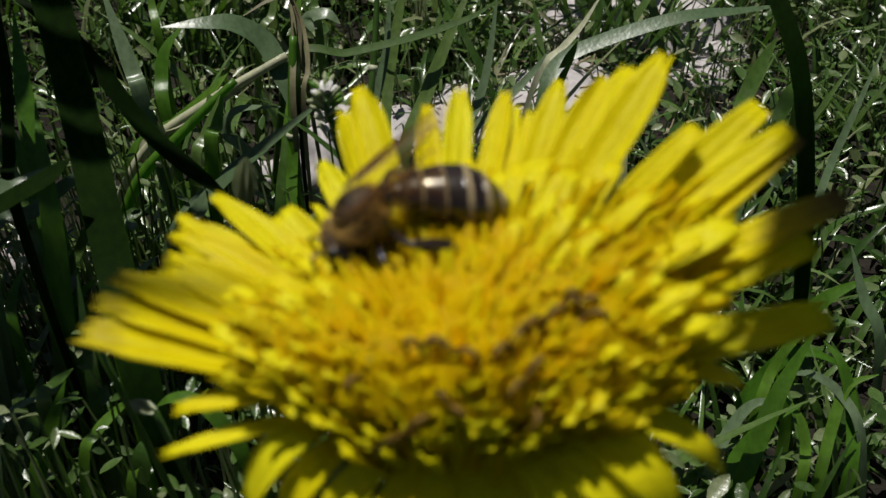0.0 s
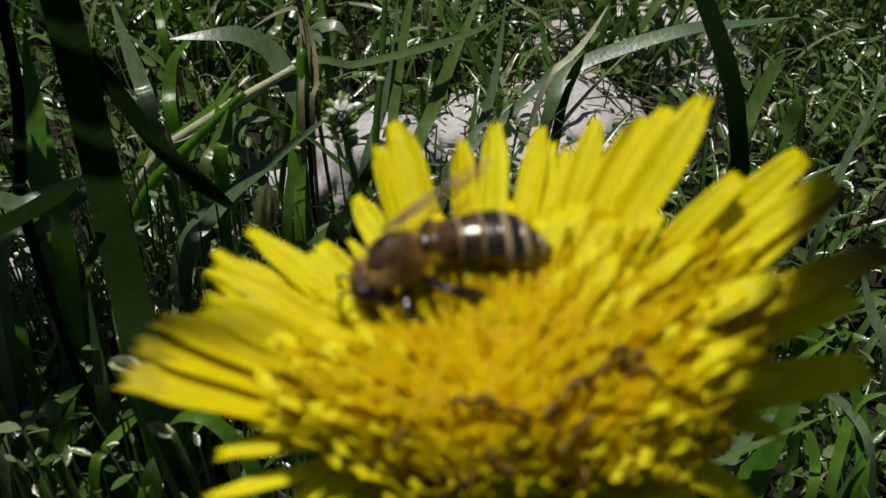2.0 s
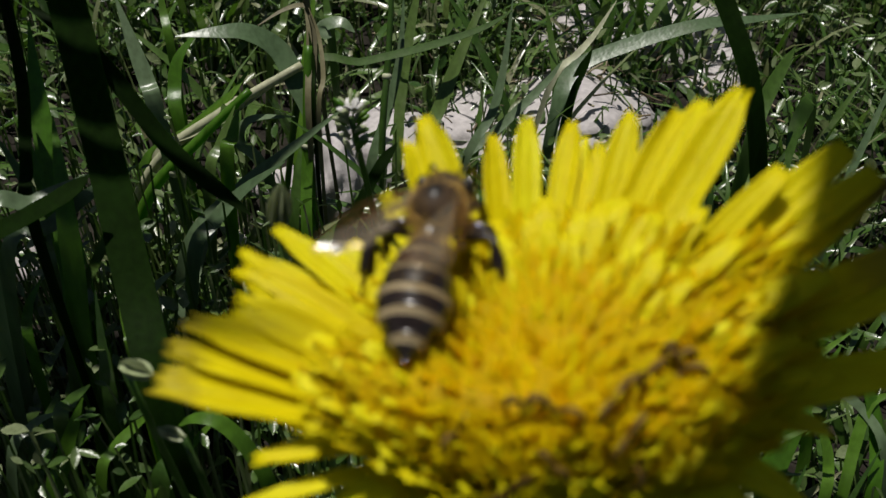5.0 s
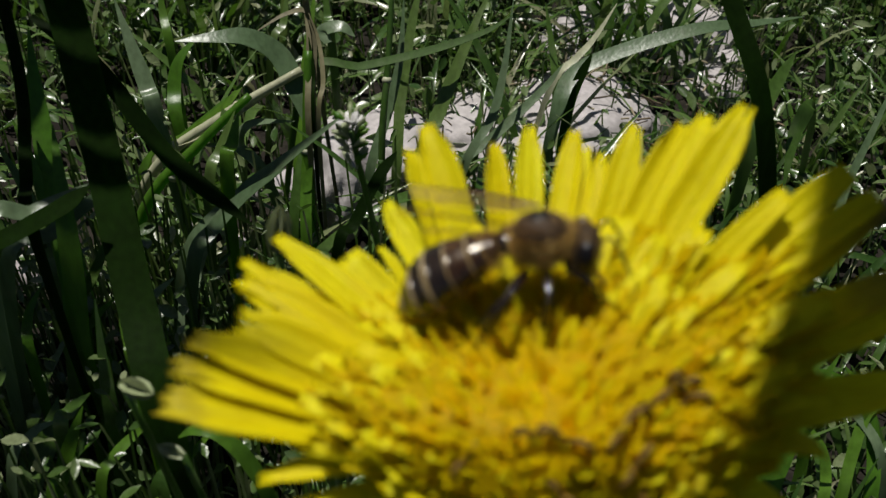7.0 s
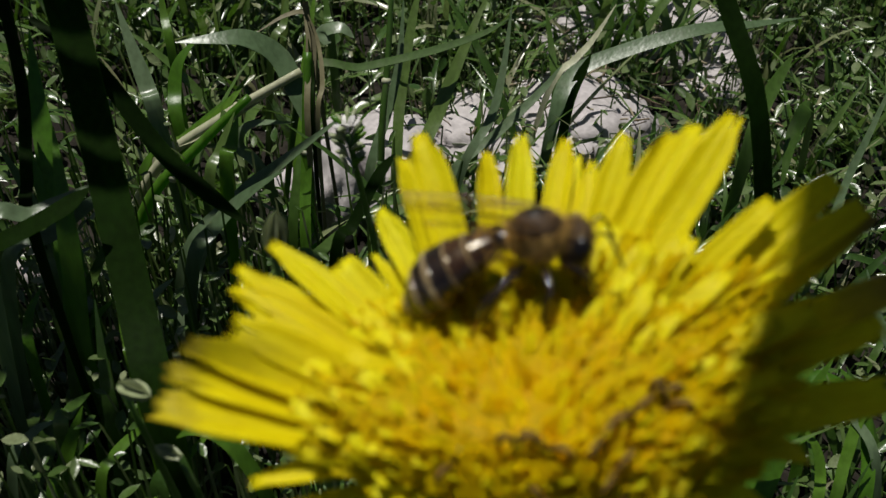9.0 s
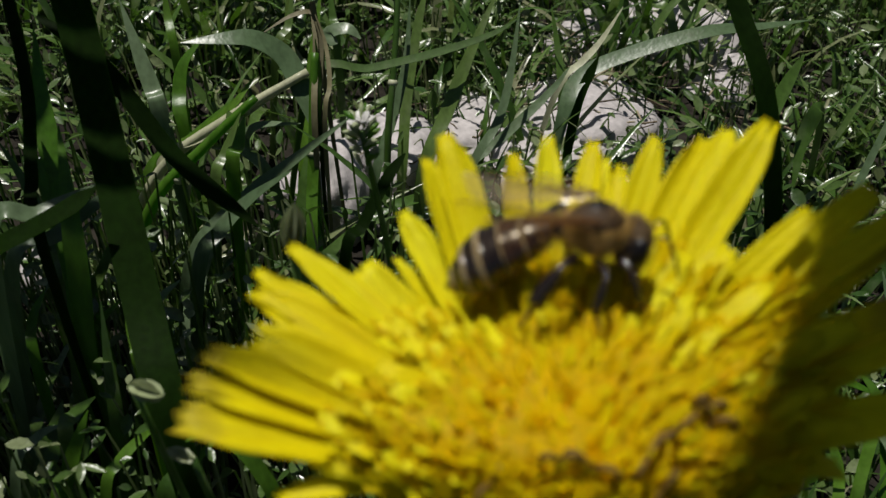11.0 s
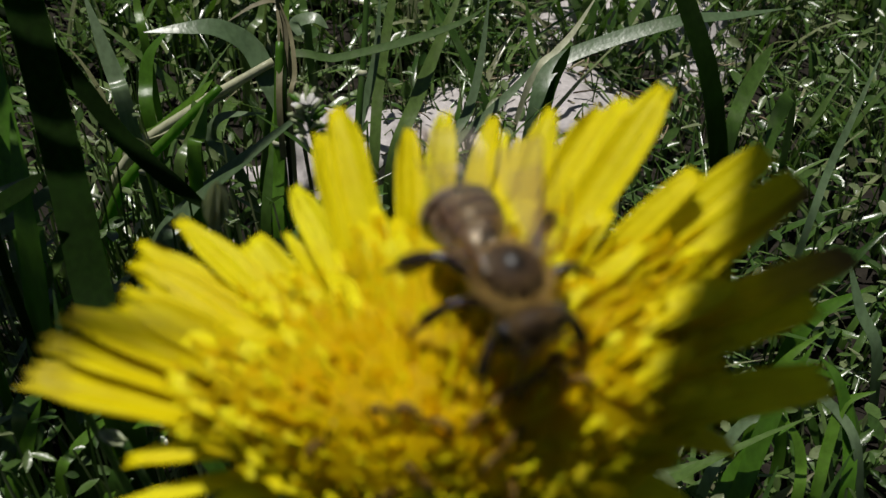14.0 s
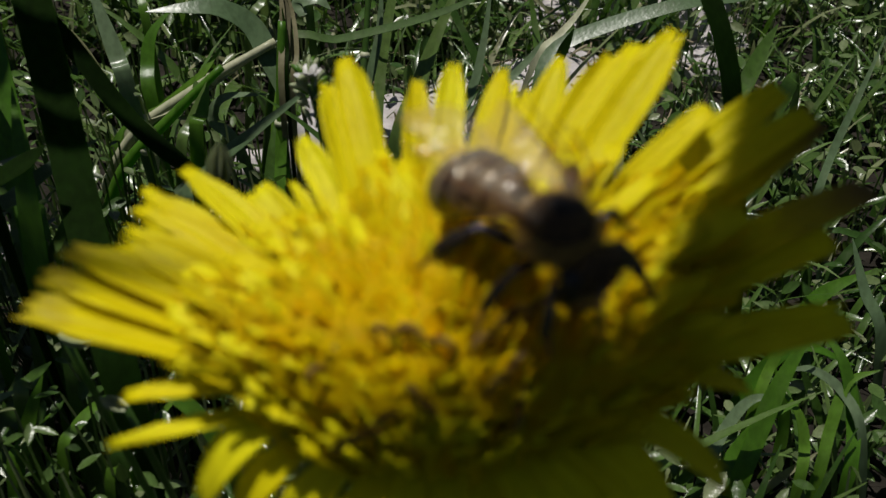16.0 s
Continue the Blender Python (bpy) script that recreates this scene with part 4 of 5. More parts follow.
        styles.append(mesh_of("style", *join_geometry(fork), STYLE))
    for i, (az, v) in enumerate(((200, 0.15), (208, 0.54), (308, 0.18), (236, 0.62), (272, 0.63), (306, 0.66), (332, 0.45), (348, 0.15), (16, 0.30), (4, 0.33), (12, 0.24))):
        at, r, d = spread(az, packed(az, v))
        up = (Vector((0, 0, 1)) + d * 0.7 * v).normalized()
        m = Matrix.Translation((at - up * 4.8) * MM) @ up.to_track_quat("Z", "Y").to_matrix().to_4x4()
        piece("style", styles[i % 4], head, m=m @ pose(0, 0, 0, rng.uniform(-14, 14), rng.uniform(-14, 14), rng.uniform(0, 360)))
    return plant, head


dandelion, flower_head = build_dandelion()


# ---- honey bee: x ahead, z up, in mm ----
BEE = 0.00113


def mm(points):
    return [Vector(p) * BEE for p in points]


def lathe(points, sides=26, flat=0.80):
    """Rings about a line; each row: x, z, radius."""
    verts, faces = [], []
    for i, (x, z, r) in enumerate(points):
        for j in range(sides):
            a = 2 * math.pi * j / sides
            verts.append(Vector((x, r * math.cos(a), z + r * flat * math.sin(a))) * BEE)
            if i:
                a0, b0 = (i - 1) * sides + j, (i - 1) * sides + (j + 1) % sides
                faces.append((a0, b0, b0 + sides, a0 + sides))
    faces += [tuple(range(sides)), tuple(reversed(range(len(verts) - sides, len(verts))))]
    return verts, faces


def fur(center, radii, count, length, seed, thick=0.035, bare=0.0):
    rng = random.Random(seed)
    verts, faces = [], []
    for _ in range(count):
        d = Vector((rng.gauss(0, 1), rng.gauss(0, 1), rng.gauss(0, 1))).normalized()
        if d.z > 0.36 and rng.random() < bare:
            continue
        p = Vector(center) + Vector((d.x * radii[0], d.y * radii[1], d.z * radii[2])) * 0.97
        tip = p + (d + Vector((rng.gauss(0, 0.35), rng.gauss(0, 0.35), rng.gauss(0, 0.35)))) * length * rng.uniform(0.5, 1.1)
        s = d.cross(Vector((rng.random(), rng.random(), rng.random()))).normalized() * thick
        t = d.cross(s).normalized() * thick
        b = len(verts)
        verts += [(p + s) * BEE, (p - s * 0.5 + t) * BEE, (p - s * 0.5 - t) * BEE, tip * BEE]
        faces += [(b, b + 1, b + 3), (b + 1, b + 2, b + 3), (b + 2, b, b + 3)]
    return verts, faces


def abdomen_line(u):
    """Height and radius along the abdomen, u from the waist to the tip."""
    r = 1.94 * (math.sin(math.pi * min(1, 0.05 + 0.60 * u)) ** 0.6) * (1 - 0.97 * max(0, (u - 0.5) / 0.5) ** 2.3)
    return -0.1 - 1.3 * u * u, max(r, 0.06)


def wing_mesh(length, chord, seed):
    """Two-skinned membrane with raised veins, pointing back along -x."""
    n, cols, verts, faces = 12, 5, [], []
    for skin in (0, 1):
        for i in range(n + 1):
            u = i / n
            lead = 0.10 * chord * math.sin(math.pi * u) * 0.6
            trail = -chord * (0.12 + 0.88 * math.sin(math.pi * min(1, u * 0.62 + 0.02)) ** 1.2) * (1 - max(0, (u - 0.72) / 0.28) ** 2.4)
            for j in range(cols):
                s = j / (cols - 1)
                verts.append(Vector((-u * length, lead + (trail - lead) * s, 0.10 * math.sin(7 * u + 3 * s + seed) - 0.25 * s * s * u - skin * 0.02)) * BEE)
    k = (n + 1) * cols
    for i in range(n):
        for j in range(cols - 1):
            a = i * cols + j
            faces += [(a, a + 1, a + cols + 1, a + cols), (k + a, k + a + cols, k + a + cols + 1, k + a + 1)]
    return verts, faces


def build_bee():
    bee = tagged(new("honey_bee"), "brown honey bee with pale banded abdomen gathering pollen on the dandelion", "bee")
    abdomen = piece("abdomen", mesh_of("abdomen", *lathe([(-1.0 - 6.6 * u, abdomen_line(u)[0], abdomen_line(u)[1] * 0.94) for u in [i / 20 for i in range(21)]]), AMBER), bee, "glossy banded abdomen")
    edges = (0.0, 0.20, 0.38, 0.54, 0.70, 0.85, 1.0)
    for i in range(6):
        rows, band = [], []
        for s in range(6):
            u = edges[i] + (edges[i + 1] - edges[i] + (0.02 if i < 5 else 0)) * s / 5
            z, r = abdomen_line(u)
            rows.append((-1.0 - 6.6 * u, z, r * (1.0 + 0.035 * s / 5)))
        piece("plate", mesh_of("plate", *lathe(rows), BROWN_CHITIN if i < 2 else CHITIN), abdomen, "reddish brown plate" if i < 2 else "dark brown plate")
        for s in range(4):
            u = edges[i] + (edges[i + 1] - edges[i]) * (0.0 + (0.46 if i > 2 else 0.16) * s / 3)
            z, r = abdomen_line(u)
            band.append((-1.0 - 6.6 * u, z, r * (1.045 if s in (1, 2) else 1.0)))
        if i:
            piece("hair_band", mesh_of("hair_band", *lathe(band), BAND), abdomen, "pale hair band")
    piece("downy_base", mesh_of("downy_base", *fur((-1.55, 0, -0.15), (0.7, 1.05, 0.9), 420, 0.3, 6, 0.024), FUR, False), abdomen, "tawny down where the abdomen begins")
    thorax = piece("thorax", mesh_of("thorax", *ellipsoid(mm([(1.1, 0, 0.15)])[0], (1.52 * BEE, 1.42 * BEE, 1.30 * BEE), 16, 22), THORAX), bee, "furry brown thorax")
    piece("fur", mesh_of("fur", *fur((1.1, 0, 0.15), (1.50, 1.42, 1.30), 5200, 0.42, 3, 0.022, 0.95), FUR, False), thorax, "short tawny fur")
    piece("bald_patch", mesh_of("bald_patch", *ellipsoid(mm([(1.1, 0, 0.20)])[0], (1.24 * BEE, 1.12 * BEE, 1.30 * BEE), 14, 20), BALD), thorax, "bare dark back")
    piece("waist", mesh_of("waist", *ellipsoid(mm([(-0.6, 0, -0.1)])[0], (0.75 * BEE, 0.6 * BEE, 0.6 * BEE), 8, 12), CHITIN), bee)
    head = piece("head", mesh_of("head", *ellipsoid(mm([(3.55, 0, -0.55)])[0], (0.95 * BEE, 1.6 * BEE, 1.5 * BEE), 14, 18, Matrix.Rotation(0.35, 3, "Y")), THORAX), bee, "dark head with short fur", Matrix.Translation(Vector((-0.30, 0, -0.28)) * BEE) @ Matrix.Scale(0.94, 4))
    piece("face_fur", mesh_of("face_fur", *fur((3.55, 0, -0.5), (0.95, 1.5, 1.5), 620, 0.4, 9, 0.028), FUR, False), head)
    for s in (-1, 1):
        piece("eye", mesh_of("eye", *ellipsoid(mm([(3.6, s * 1.3, -0.45)])[0], (0.62 * BEE, 0.52 * BEE, 1.15 * BEE), 10, 14, Matrix.Rotation(0.25, 3, "Y")), EYE_BLACK), head, "shiny black compound eye")
        piece("antenna", mesh_of("antenna", *tube_geometry(mm([(4.2, s * 0.45, -0.1), (5.0, s * 0.9, 0.55), (5.5, s * 1.3, -0.2), (5.9, s * 1.6, -1.4)]), [0.00011, 0.0001, 0.00012, 0.0001], 12, 6), CHITIN), head)
        piece("mandible", mesh_of("mandible", *tube_geometry(mm([(3.7, s * 0.5, -1.7), (3.9, s * 0.35, -2.1), (3.9, s * 0.1, -2.4)]), [0.0003, 0.00024, 0.0001], 5, 6), AMBER), head)
    piece("tongue", mesh_of("tongue", *tube_geometry(mm([(3.5, 0, -1.8), (3.6, 0, -2.6), (3.5, 0, -3.3)]), [0.00022, 0.00016, 0.00008], 6, 6), AMBER), head)
    wings = []
    for s in (-1, 1):
        for name, ln, ch, x, z in (("forewing", 7.2, 2.1, 1.2, 1.15), ("hindwing", 5.2, 1.3, 0.5, 1.0)):
            v, f = wing_mesh(ln, ch, 1.0 + ln)
            if s > 0:
                f = [tuple(reversed(q)) for q in f]
                v = [Vector((p.x, -p.y, p.z)) for p in v]
            v = [Vector((p.x, -p.y, p.z)) for p in v]
            wing = piece(name, mesh_of(name, v, f, WING), bee, "clear brownish veined wing", pose(x * BEE, s * 1.25 * BEE, z * BEE))
            veins = []
            for y0, y1, reach in ((0.02, 0.06, 0.97), (0.22, 0.5, 0.85), (0.45, 0.85, 0.62)):
                side = -s
                veins.append(tube_geometry(mm([(-0.1, side * -ch * y0 * 0.4, 0), (-ln * reach * 0.5, side * -ch * (y0 + y1) * 0.42, 0.04), (-ln * reach, side * -ch * y1 * 0.7, 0.0)]), [0.00007, 0.00005, 0.00003], 8, 5))
            piece("vein", mesh_of("vein", *join_geometry(veins), AMBER), wing, "brown wing veins")
            wings.append((wing, s, x, z, name))
    legs = []
    for s in (-1, 1):
        for kind, hip, knee, shin, toe in (
                ("foreleg", (2.2, 0.8, -1.1), (3.1, 1.9, -1.0), (3.6, 2.1, -2.5), (4.2, 2.0, -3.3)),
                ("midleg", (1.2, 1.0, -1.3), (1.4, 2.8, -0.7), (1.0, 3.4, -2.5), (1.3, 4.0, -3.4)),
                ("hindleg", (0.3, 1.0, -1.2), (-0.8, 2.8, -0.1), (-2.0, 3.3, -2.2), (-2.7, 3.7, -3.4))):
            q = [(x, s * y, z) for x, y, z in (hip, knee, shin, toe)]
            mid = lambda a, b, up=0.0: tuple((a[i] + b[i]) / 2 + (up if i == 2 else 0) for i in range(3))
            big = 1.8 if kind == "hindleg" else 1.15
            leg = piece(kind, mesh_of(kind, *tube_geometry(mm([q[0], mid(q[0], q[1], 0.15), q[1]]), [0.00022, 0.00032 * big ** 0.3, 0.0002], 7, 8), CHITIN), bee, "dark jointed leg")
            piece("shin", mesh_of("shin", *tube_geometry(mm([q[1], mid(q[1], q[2], 0.1), q[2]]), [0.00017, 0.00026 * big, 0.00030 * big], 7, 8), CHITIN), leg)
            piece("foot", mesh_of("foot", *tube_geometry(mm([q[2], mid(q[2], q[3], 0.05), q[3]]), [0.00022, 0.00015, 0.00009], 7, 7), AMBER), leg)
            legs.append((leg, s, q[0], kind))
    return bee, abdomen, wings, legs


bee, bee_abdomen, bee_wings, bee_legs = build_bee()


# ---- buds and the small flower among the grass ----
def bud(x, y, z, tilt, turn, length, label):
    plant = tagged(new("grass_bud"), label, "bud", "pale buds")
    plant.location = (x, y, 0)
    top = Vector((0, 0, z))
    piece("stalk", mesh_of("stalk", *tube_geometry([(0.004, 0.006, -0.003), (0.002, 0.003, z * 0.5), top], [0.0005, 0.0005, 0.0004], 8, 6), GRASS), plant)
    for i in range(4):
        m = Matrix.Translation(top) @ pose(0, 0, 0, 0, tilt, turn) @ pose(0, 0, 0, 0, 0, i * 90)
        pts = [m @ Vector(p) for p in ((0.0, 0, 0), (length * 0.09, 0, length * 0.4), (length * 0.06, 0, length * 0.75), (0.0, 0, length))]
        piece("scale_leaf", mesh_of("scale_leaf", *blade_geometry(pts, length * 0.42, 8, (m.to_3x3() @ Vector((1, 0, 0))), 0.3, base=0.5), BUD), plant)
    return plant


bud(-0.0184, 0.0668, 0.0895, 10, 40, 0.0048, "pale green pointed bud on a thin stalk")
bud(-0.0345, 0.0625, 0.0760, 78, -30, 0.0044, "pale lying spikelet on a thin stalk")
bud(-0.0290, 0.0590, 0.0690, 80, 160, 0.0030, "small slim spikelet on a thin stalk")


def small_flower():
    rng = random.Random(8)
    plant = tagged(new("shepherds_purse"), "small weed with a cluster of white flowers and green pods", "wild flower")
    plant.location = (-0.0149, 0.0998, 0)
    piece("stalk", mesh_of("stalk", *tube_geometry([(0.004, 0.010, -0.003), (0.003, 0.004, 0.05), (0, 0, 0.081)], [0.0006, 0.0005, 0.0004], 10, 6), GRASS), plant)
    for i in range(26):
        a, h = rng.uniform(0, 360), rng.uniform(-0.0075, 0.001)
        m = Matrix.Translation((0, 0, 0.081 + h)) @ pose(0, 0, 0, 0, 0, a) @ pose(0, 0, 0, 0, 50 + h * 3000, 0)
        pts = [m @ Vector(p) for p in ((0, 0, 0.0006), (0, 0, 0.0020), (0.0004, 0, 0.0031))]
        piece("pod", mesh_of("pod", *tube_geometry(pts, [0.00012, 0.00026, 0.0004, 0.00016], 6, 6), LIME_GRASS if i % 3 == 0 else BUD), plant)
    for i in range(7):
        a = i * 51 + rng.uniform(-15, 15)
        m = Matrix.Translation((0, 0, 0.0815)) @ pose(0, 0, 0, 0, 0, a) @ pose(0, 0, 0, 0, rng.uniform(15, 60), 0)
        pts = [m @ Vector(p) for p in ((0, 0, 0.0006), (0.0002, 0, 0.0014), (0.0005, 0, 0.0021))]
        piece("petal", mesh_of("petal", *blade_geometry(pts, 0.0009, 5, m.to_3x3() @ Vector((1, 0, 0)), 0.2, blunt=0.7), WHITE_BUD), plant)


small_flower()


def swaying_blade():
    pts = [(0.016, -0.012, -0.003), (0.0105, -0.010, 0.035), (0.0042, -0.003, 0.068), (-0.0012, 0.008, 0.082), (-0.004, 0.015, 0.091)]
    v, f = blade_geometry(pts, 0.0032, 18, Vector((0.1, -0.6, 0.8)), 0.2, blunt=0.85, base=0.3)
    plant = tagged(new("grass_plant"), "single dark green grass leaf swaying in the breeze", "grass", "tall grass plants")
    piece("leaf", mesh_of("leaf", v, f, SHADE_DARK_GRASS), plant)
    return plant


sway = swaying_blade()


def unseen_plant():
    """Made-up tall plant, unseen beside the flower; its leaf shades the flower's near side."""
    plant = tagged(new("shade_plant"), "tall unseen plant added to arch a leaf over the flower and shade it", "plant")
    plant.location = (0.30, 0.10, 0)
    piece("stem", mesh_of("stem", *tube_geometry([(0, 0, -0.004), (0.0, -0.01, 0.12), (-0.06, -0.03, 0.24), (-0.15, -0.045, 0.285), (-0.252, -0.050, 0.270)], [0.004, 0.0036, 0.003, 0.002, 0.0015], 18, 10), GRASS), plant)
    o = plant.location
    verts, faces, n, cols = [], [], 40, 9
    for skin in (0, 1):
        for i in range(n + 1):
            u = i / n
            x = LEAF_TIP + 97 * u
            full = math.sqrt(1 - (1 - min(1.0, u / 0.07)) ** 2) * math.sqrt(1 - (1 - min(1.0, (1 - u) / 0.1)) ** 2) + 0.01
            # Leaf edge shaped to the outline that the shade should have.
            rim = 59.9 + 0.86 * 2.2 * math.log(1 + math.exp((x + 20.9) / 2.2)) + 0.95 * 2.0 * math.log(1 + math.exp((x + 14) / 2.0)) + 0.34 * 2.0 * math.log(1 + math.exp(-(x + 31) / 2.0)) + 0.3 * math.sin(x * 0.9)
            high, low = 46 + (min(rim, 84 - 0.1 * x) - 46) * full, 46 - (26 + math.sin(x * 0.3)) * full
            for j in range(cols):
                s = j / (cols - 1)
                verts.append(Vector((x, low + (high - low) * s, 270 + 3 * (2 * s - 1) ** 2 - 4 * (2 * u - 1) ** 2 - skin * 0.5)) * MM - o)
    k = (n + 1) * cols
    for i in range(n):
        for j in range(cols - 1):
            a = i * cols + j
            faces += [(a, a + 1, a + cols + 1, a + cols), (k + a, k + a + cols, k + a + cols + 1, k + a + 1)]
    return piece("leaf", mesh_of("leaf", verts, faces, SHADE_DARK_GRASS), plant, "broad leaf shaped to cast the shade")


LEAF_TIP = -49.0
shade_leaf = unseen_plant()


# ---- what moves ----
FLOWER_ROWS = [
    (0, -0.00, -0.00, -0.00, 0.00, 0.00, 0.00),
    (0.5, 0.04, -0.25, 0.23, 0.09, 0.23, 0.10),
    (1, 0.10, 0.08, 0.63, -1.61, 0.09, -0.41),
    (1.5, 0.15, 0.33, 0.07, -0.24, -0.00, -0.44),
    (2, 0.47, -0.22, -0.52, 1.76, 0.75, 0.18),
    (2.5, 0.90, -0.40, -0.80, 3.07, 1.67, 1.82),
    (3, 1.26, -0.01, -0.03, 0.77, 2.67, 2.86),
    (3.5, 0.89, 1.14, 0.08, -1.58, 0.28, -0.09),
    (4, 1.02, 0.05, -0.59, 1.87, 1.28, 1.45),
    (6.5, 2.06, 0.55, 0.49, 0.66, 1.24, 1.27),
    (7, 1.99, 0.95, 0.19, 4.45, 3.01, 2.78),
    (7.5, 2.05, 0.81, 0.20, 4.24, 2.90, 2.55),
    (8, 2.12, 0.96, -0.11, 2.10, 2.67, 2.19),
    (8.5, 2.03, 0.56, 0.59, 3.82, 2.48, 2.46),
    (9, 1.94, 0.86, 0.30, 4.29, 2.43, 2.11),
    (11.5, 1.49, 0.77, -1.47, 6.21, 4.45, 3.40),
    (12, 1.26, 0.72, -1.14, 3.99, 3.86, 2.49),
    (12.5, 0.99, 0.57, -0.93, 2.36, 2.35, 1.15),
    (13, 0.51, -0.23, -0.97, 5.90, 1.72, 0.52),
    (13.5, 0.24, -0.50, -0.16, 3.28, 1.74, 0.12),
    (14, 0.11, -0.06, -0.23, 1.78, 1.57, -0.76),
    (14.5, 0.06, -0.34, -0.06, 2.06, 1.00, -1.18),
    (15, 0.09, -0.18, -0.01, 1.00, 1.19, -0.97),
    (15.5, -0.02, -0.28, 0.30, -0.15, 0.98, -1.97),
    (16, 0.10, -0.21, 0.68, -0.99, 0.89, -1.73),
]
BEE_ROWS = [
    (0, -3.9, 42.3, 108.1, 0.5, 38.1, 190.9),
    (0.5, -3.8, 42.2, 108.4, 0.3, 39.8, 193.6),
    (1, -3.5, 40.9, 109.0, 3.0, 28.5, 200.9),
    (1.5, -3.1, 42.2, 108.8, 3.2, 25.3, 203.7),
    (2, -3.8, 42.2, 107.6, 4.8, 28.8, 190.9),
    (2.5, -3.7, 41.5, 108.0, 11.1, 38.4, 200.1),
    (3, -4.2, 41.3, 108.4, 6.8, 32.4, 190.9),
    (3.5, -5.0, 41.7, 108.5, 2.9, 52.9, 162.7),
    (3.8, -6.4, 43.1, 107.4, 0.0, 8.6, 118.8),
    (4, -4.7, 46.7, 107.2, -0.9, -3.1, 101.4),
    (4.2, -5.0, 44.7, 107.1, -1.2, -2.6, 102.0),
    (6.3, -0.4, 42.7, 111.4, -5.8, -15.3, 11.2),
    (6.5, 0.1, 42.2, 111.2, -8.5, -11.4, 6.4),
    (7, 0.9, 42.9, 110.8, -8.3, -8.0, -1.3),
    (7.5, 1.0, 42.9, 110.7, -7.9, -7.9, 1.0),
    (8, 1.4, 43.1, 110.3, -8.5, -6.9, -0.3),
    (8.5, 1.8, 43.3, 111.0, -8.6, -3.1, 3.9),
    (9, 1.5, 44.0, 110.9, -9.8, -6.6, 1.5),
    (11.3, 2.6, 44.9, 109.3, -7.5, 2.8, -7.6),
    (11.5, 2.6, 43.9, 108.9, -3.5, 4.5, -26.4),
    (12, 3.5, 44.1, 109.6, -3.0, 7.7, -17.6),
    (12.5, 3.3, 43.1, 109.5, -0.9, 12.6, -26.3),
    (13, 4.6, 41.9, 110.2, -4.3, 29.6, -42.1),
    (13.5, 3.6, 38.7, 111.7, -7.9, 20.2, -66.8),
    (14, 4.2, 36.6, 112.0, 4.2, 14.7, -67.4),
    (14.5, 4.2, 37.1, 112.9, 13.7, 7.0, -56.5),
    (15, 4.4, 36.6, 112.6, 12.3, 0.3, -54.6),
    (15.5, 5.0, 35.0, 112.6, 13.1, 9.2, -50.3),
    (16, 5.5, 34.5, 112.5, 6.1, 6.5, -52.7),
]
ABDOMEN_ROWS = [(0, -42), (0.5, -45), (1, -33), (1.5, -18), (2, -28), (2.5, -38), (3, -26), (3.5, -30), (3.8, 15), (4, -1), (4.2, 2), (6.3, -24), (6.5, -25), (7, -21), (7.5, -22), (8, -24), (8.5, -27), (9, -25), (11.3, -27), (11.5, -31), (12, -36), (12.5, -37), (13, -55), (13.5, -43), (14, -28), (14.5, -30), (15, -23), (15.5, -27), (16, -22)]
# seconds; degrees out on the right and left, up on the right and left, rolled on the right and left
WING_ROWS = [
    (0, 6, -1, -2, 8, 22, 22), (1, 14, 7, -4, 18, 28, 28), (2, 20, 7, -6, 20, 24, 26), (3, 14, 5, -9, 10, 2, 10), (3.4, 2, 0, -2, 1, -7, 6), (3.7, 8, 24, 8, 8, 8, -43), (4, 3, 39, 15, 14, 23, -30), (4.2, 4, 37, 17, 16, 23, -27),
    (5.5, 6, 20, 14, 8, -34, -6), (6.3, 1, 7, 14, 4, -20, -5), (6.7, 4, 18, 18, 10, -22, -10), (7.3, 13, 18, 25, 2, -32, -32), (8.5, 9, 22, 25, 2, -31, -29), (9.2, 2, 10, 18, 6, -30, -28), (10.4, 4, 12, 11, 2, -20, -6),
    (11.3, 4, 13, 5, -2, 0, 10), (11.5, 5, 31, 3, -9, 24, 24), (12, 10, 29, 0, -1, 26, 28), (12.5, 10, 30, 4, -3, 22, 26), (13, 15, 27, 8, -9, 34, 8), (13.5, 3, 32, 2, -8, 36, -6), (14, 0, 25, 10, -5, 36, -10), (14.5, 2, 24, 10, -8, 30, -6), (15, 8, 16, 10, -5, 22, 4), (15.5, 14, 19, 15, -4, 12, 12), (16, 14, 12, 14, -4, 12, 15)]
LEG_ROWS = [(0, 26, 6), (1, 24, 8), (2, 26, 6), (3.4, 24, 8), (3.7, 8, 14), (4.2, 4, 8), (5, 10, 16), (5.8, 14, 16), (6.5, 22, 6), (7.5, 28, 5), (8.5, 28, 5), (9.2, 24, 8), (10.2, 12, 14), (11, 8, 12), (11.5, 4, 8), (12, 2, 8), (12.5, 2, 8), (13, -8, 12), (13.5, -14, 12), (14, -16, 6), (15, -16, 5), (16, -12, 6)]
# Shifts of the added leaf, in mm, that move its shade.
SHADE_ROWS = [(0, 1.8, -0.6), (1, 1.3, 0.5), (2, 1.2, -0.1), (2.5, 0.6, 0.0), (3, 0.0, 0.2), (4, -0.2, 0.2), (7, -0.2, 0.4), (9, -0.3, 0.4), (11.5, -2.6, 0.6), (12, -2.8, 0.6), (13, -1.0, 0.4), (14.2, -0.3, 0.3), (15, -0.6, 0.5), (15.5, -0.6, 0.5), (16, -0.9, 0.6)]
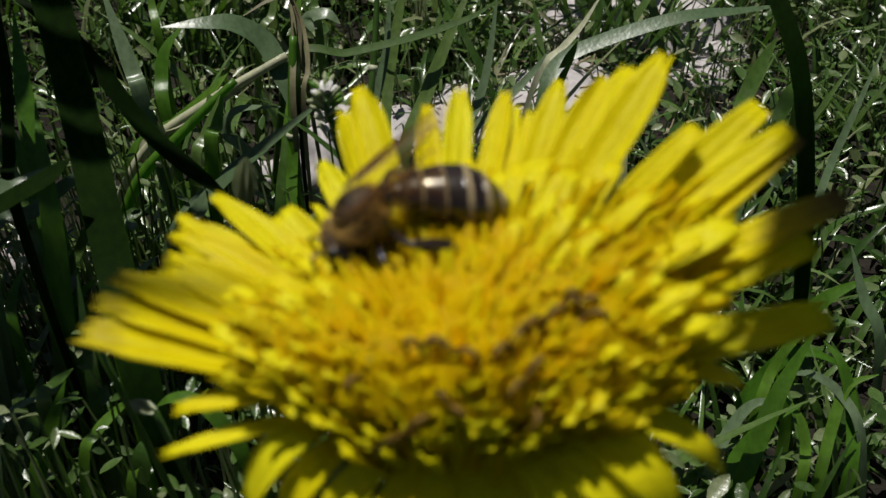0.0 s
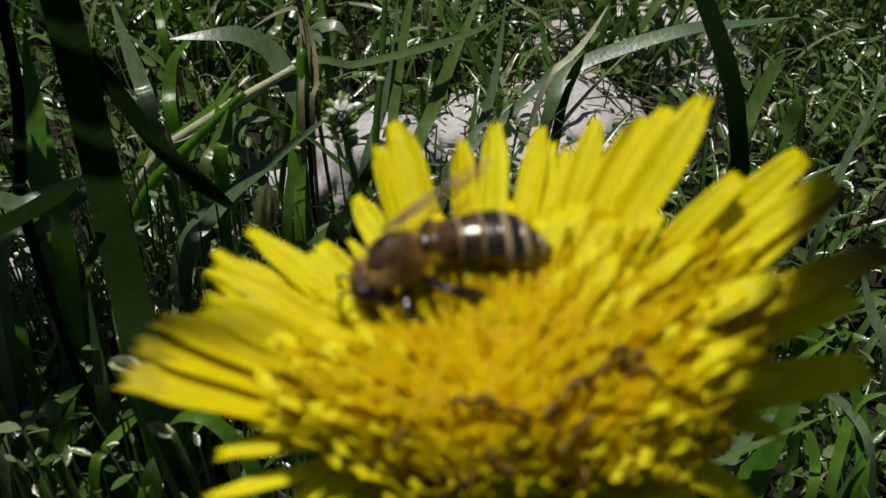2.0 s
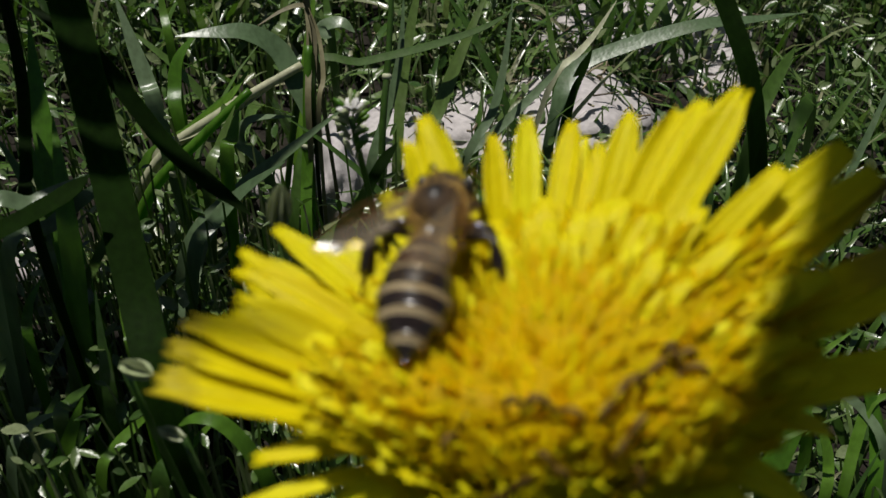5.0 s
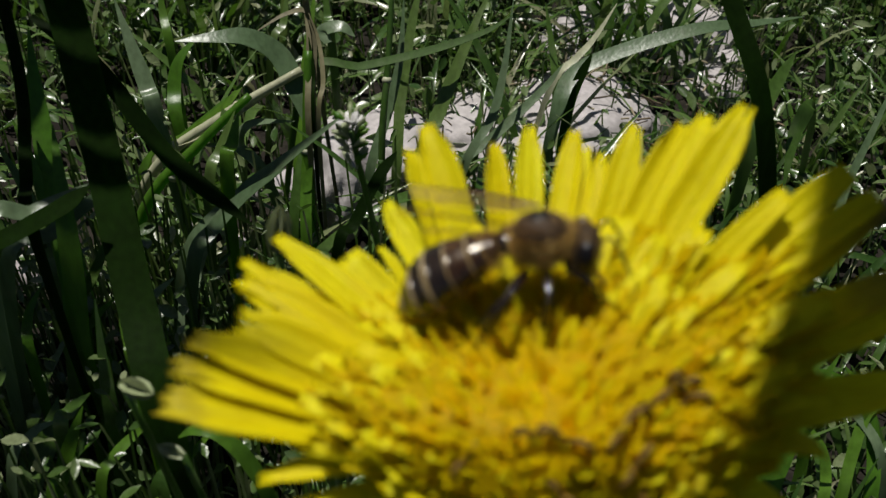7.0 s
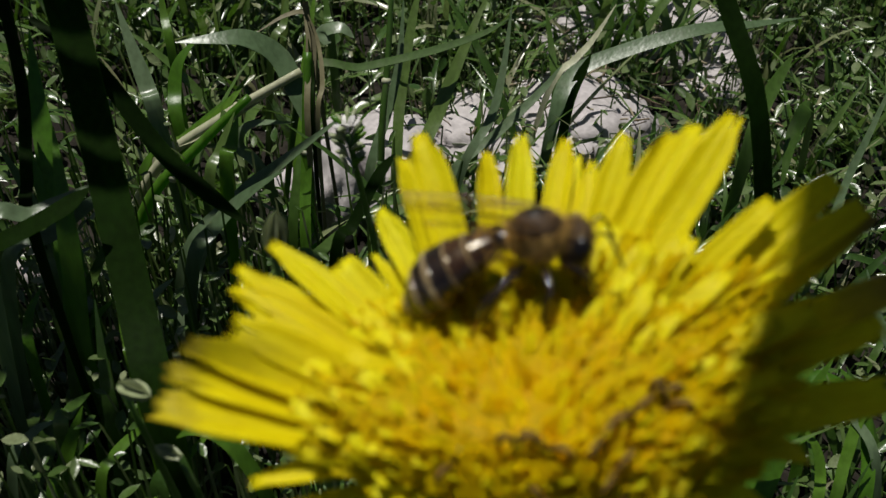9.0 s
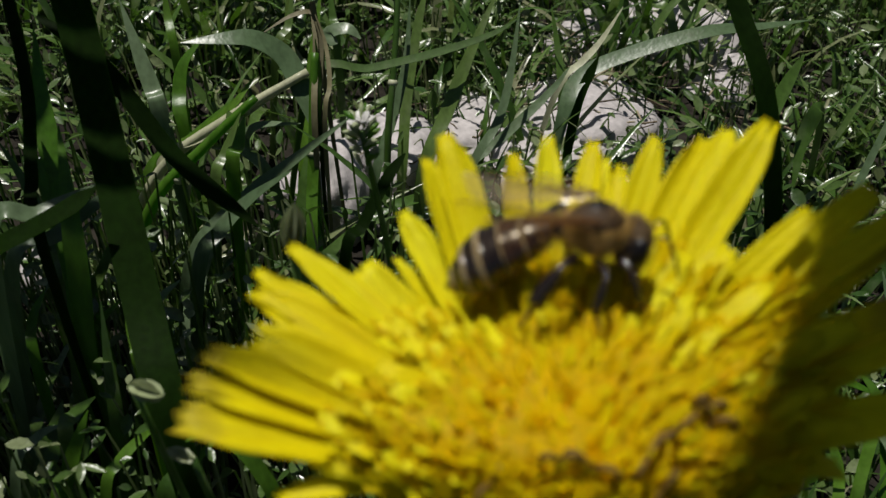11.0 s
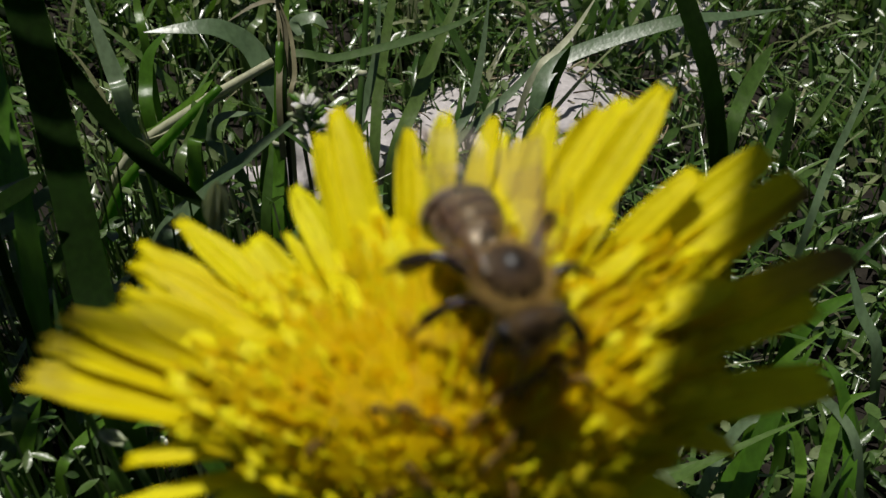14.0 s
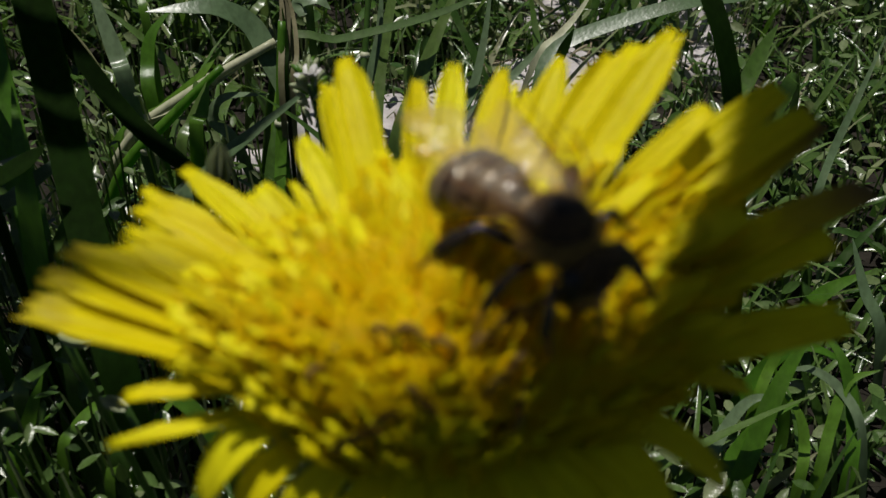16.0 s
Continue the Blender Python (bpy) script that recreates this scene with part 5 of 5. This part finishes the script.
SWAY_ROWS = [(0, 0.0086, 0), (0.5, 0.0078, 0), (1, 0.0032, 0), (1.5, -0.0014, 0), (2, -0.0038, 0), (2.5, -0.0029, 0), (3, -0.0020, 0), (3.5, -0.0017, 0), (4, -0.0039, 0), (6.5, -0.0012, 0), (7, -0.0014, 0), (8.5, -0.0008, 0), (9, -0.0014, 0), (11.5, -0.0030, 0), (12, -0.0036, 0), (12.5, -0.0038, 0), (13, -0.0047, 0), (13.5, -0.0042, 0), (14, -0.0046, 0), (14.5, -0.0060, 0), (15, -0.0052, 0), (15.5, -0.0043, 0), (16, -0.0027, 0)]


def wing_pose(s, x, z, name, out, rise, roll):
    """out: degrees out from the body's line; rise: degrees up from it; roll: about its own length."""
    back = 4 if name == "hindwing" else 0
    return pose(x * BEE, s * 1.25 * BEE, z * BEE) @ pose(0, 0, 0, 0, 0, -s * (out + back)) @ pose(0, 0, 0, 0, rise - back, 0) @ pose(0, 0, 0, roll, 0, 0)


def motions():
    walk(flower_head, [(t, Matrix.Translation(HEAD - dandelion.location) @ pose(x * MM, y * MM, z * MM, rx, ry, rz)) for t, x, y, z, rx, ry, rz in FLOWER_ROWS])
    walk(bee, [(t, pose(x * MM, y * MM, z * MM, roll, pitch, head)) for t, x, y, z, roll, pitch, head in BEE_ROWS])
    hinge = Matrix.Translation(Vector((-1.0, 0, -0.1)) * BEE)
    walk(bee_abdomen, [(t, hinge @ pose(0, 0, 0, 0, bend, 0) @ hinge.inverted()) for t, bend in ABDOMEN_ROWS])
    for wing, s, x, z, name in bee_wings:
        walk(wing, [(t, wing_pose(s, x, z, name, *((right, rise_r, roll_r) if s < 0 else (left, rise_l, roll_l)))) for t, right, left, rise_r, rise_l, roll_r, roll_l in WING_ROWS])
    for leg, s, hip, kind in bee_legs:
        joint = Matrix.Translation(Vector(hip) * BEE)
        step = {"foreleg": 0, "midleg": 2, "hindleg": 1}[kind] + (1.5 if s > 0 else 0)
        walk(leg, [(t, joint @ pose(0, 0, 0, -s * tuck, 0, swing * math.sin(step * 2.1 + t * 5)) @ joint.inverted()) for t, tuck, swing in LEG_ROWS])
    walk(shade_leaf, [(t, pose(x * MM, y * MM, 0)) for t, x, y in SHADE_ROWS])
    walk(sway, [(t, pose(0.044 + x, 0.128, 0, 0, lean, 0)) for t, x, lean in SWAY_ROWS])


motions()
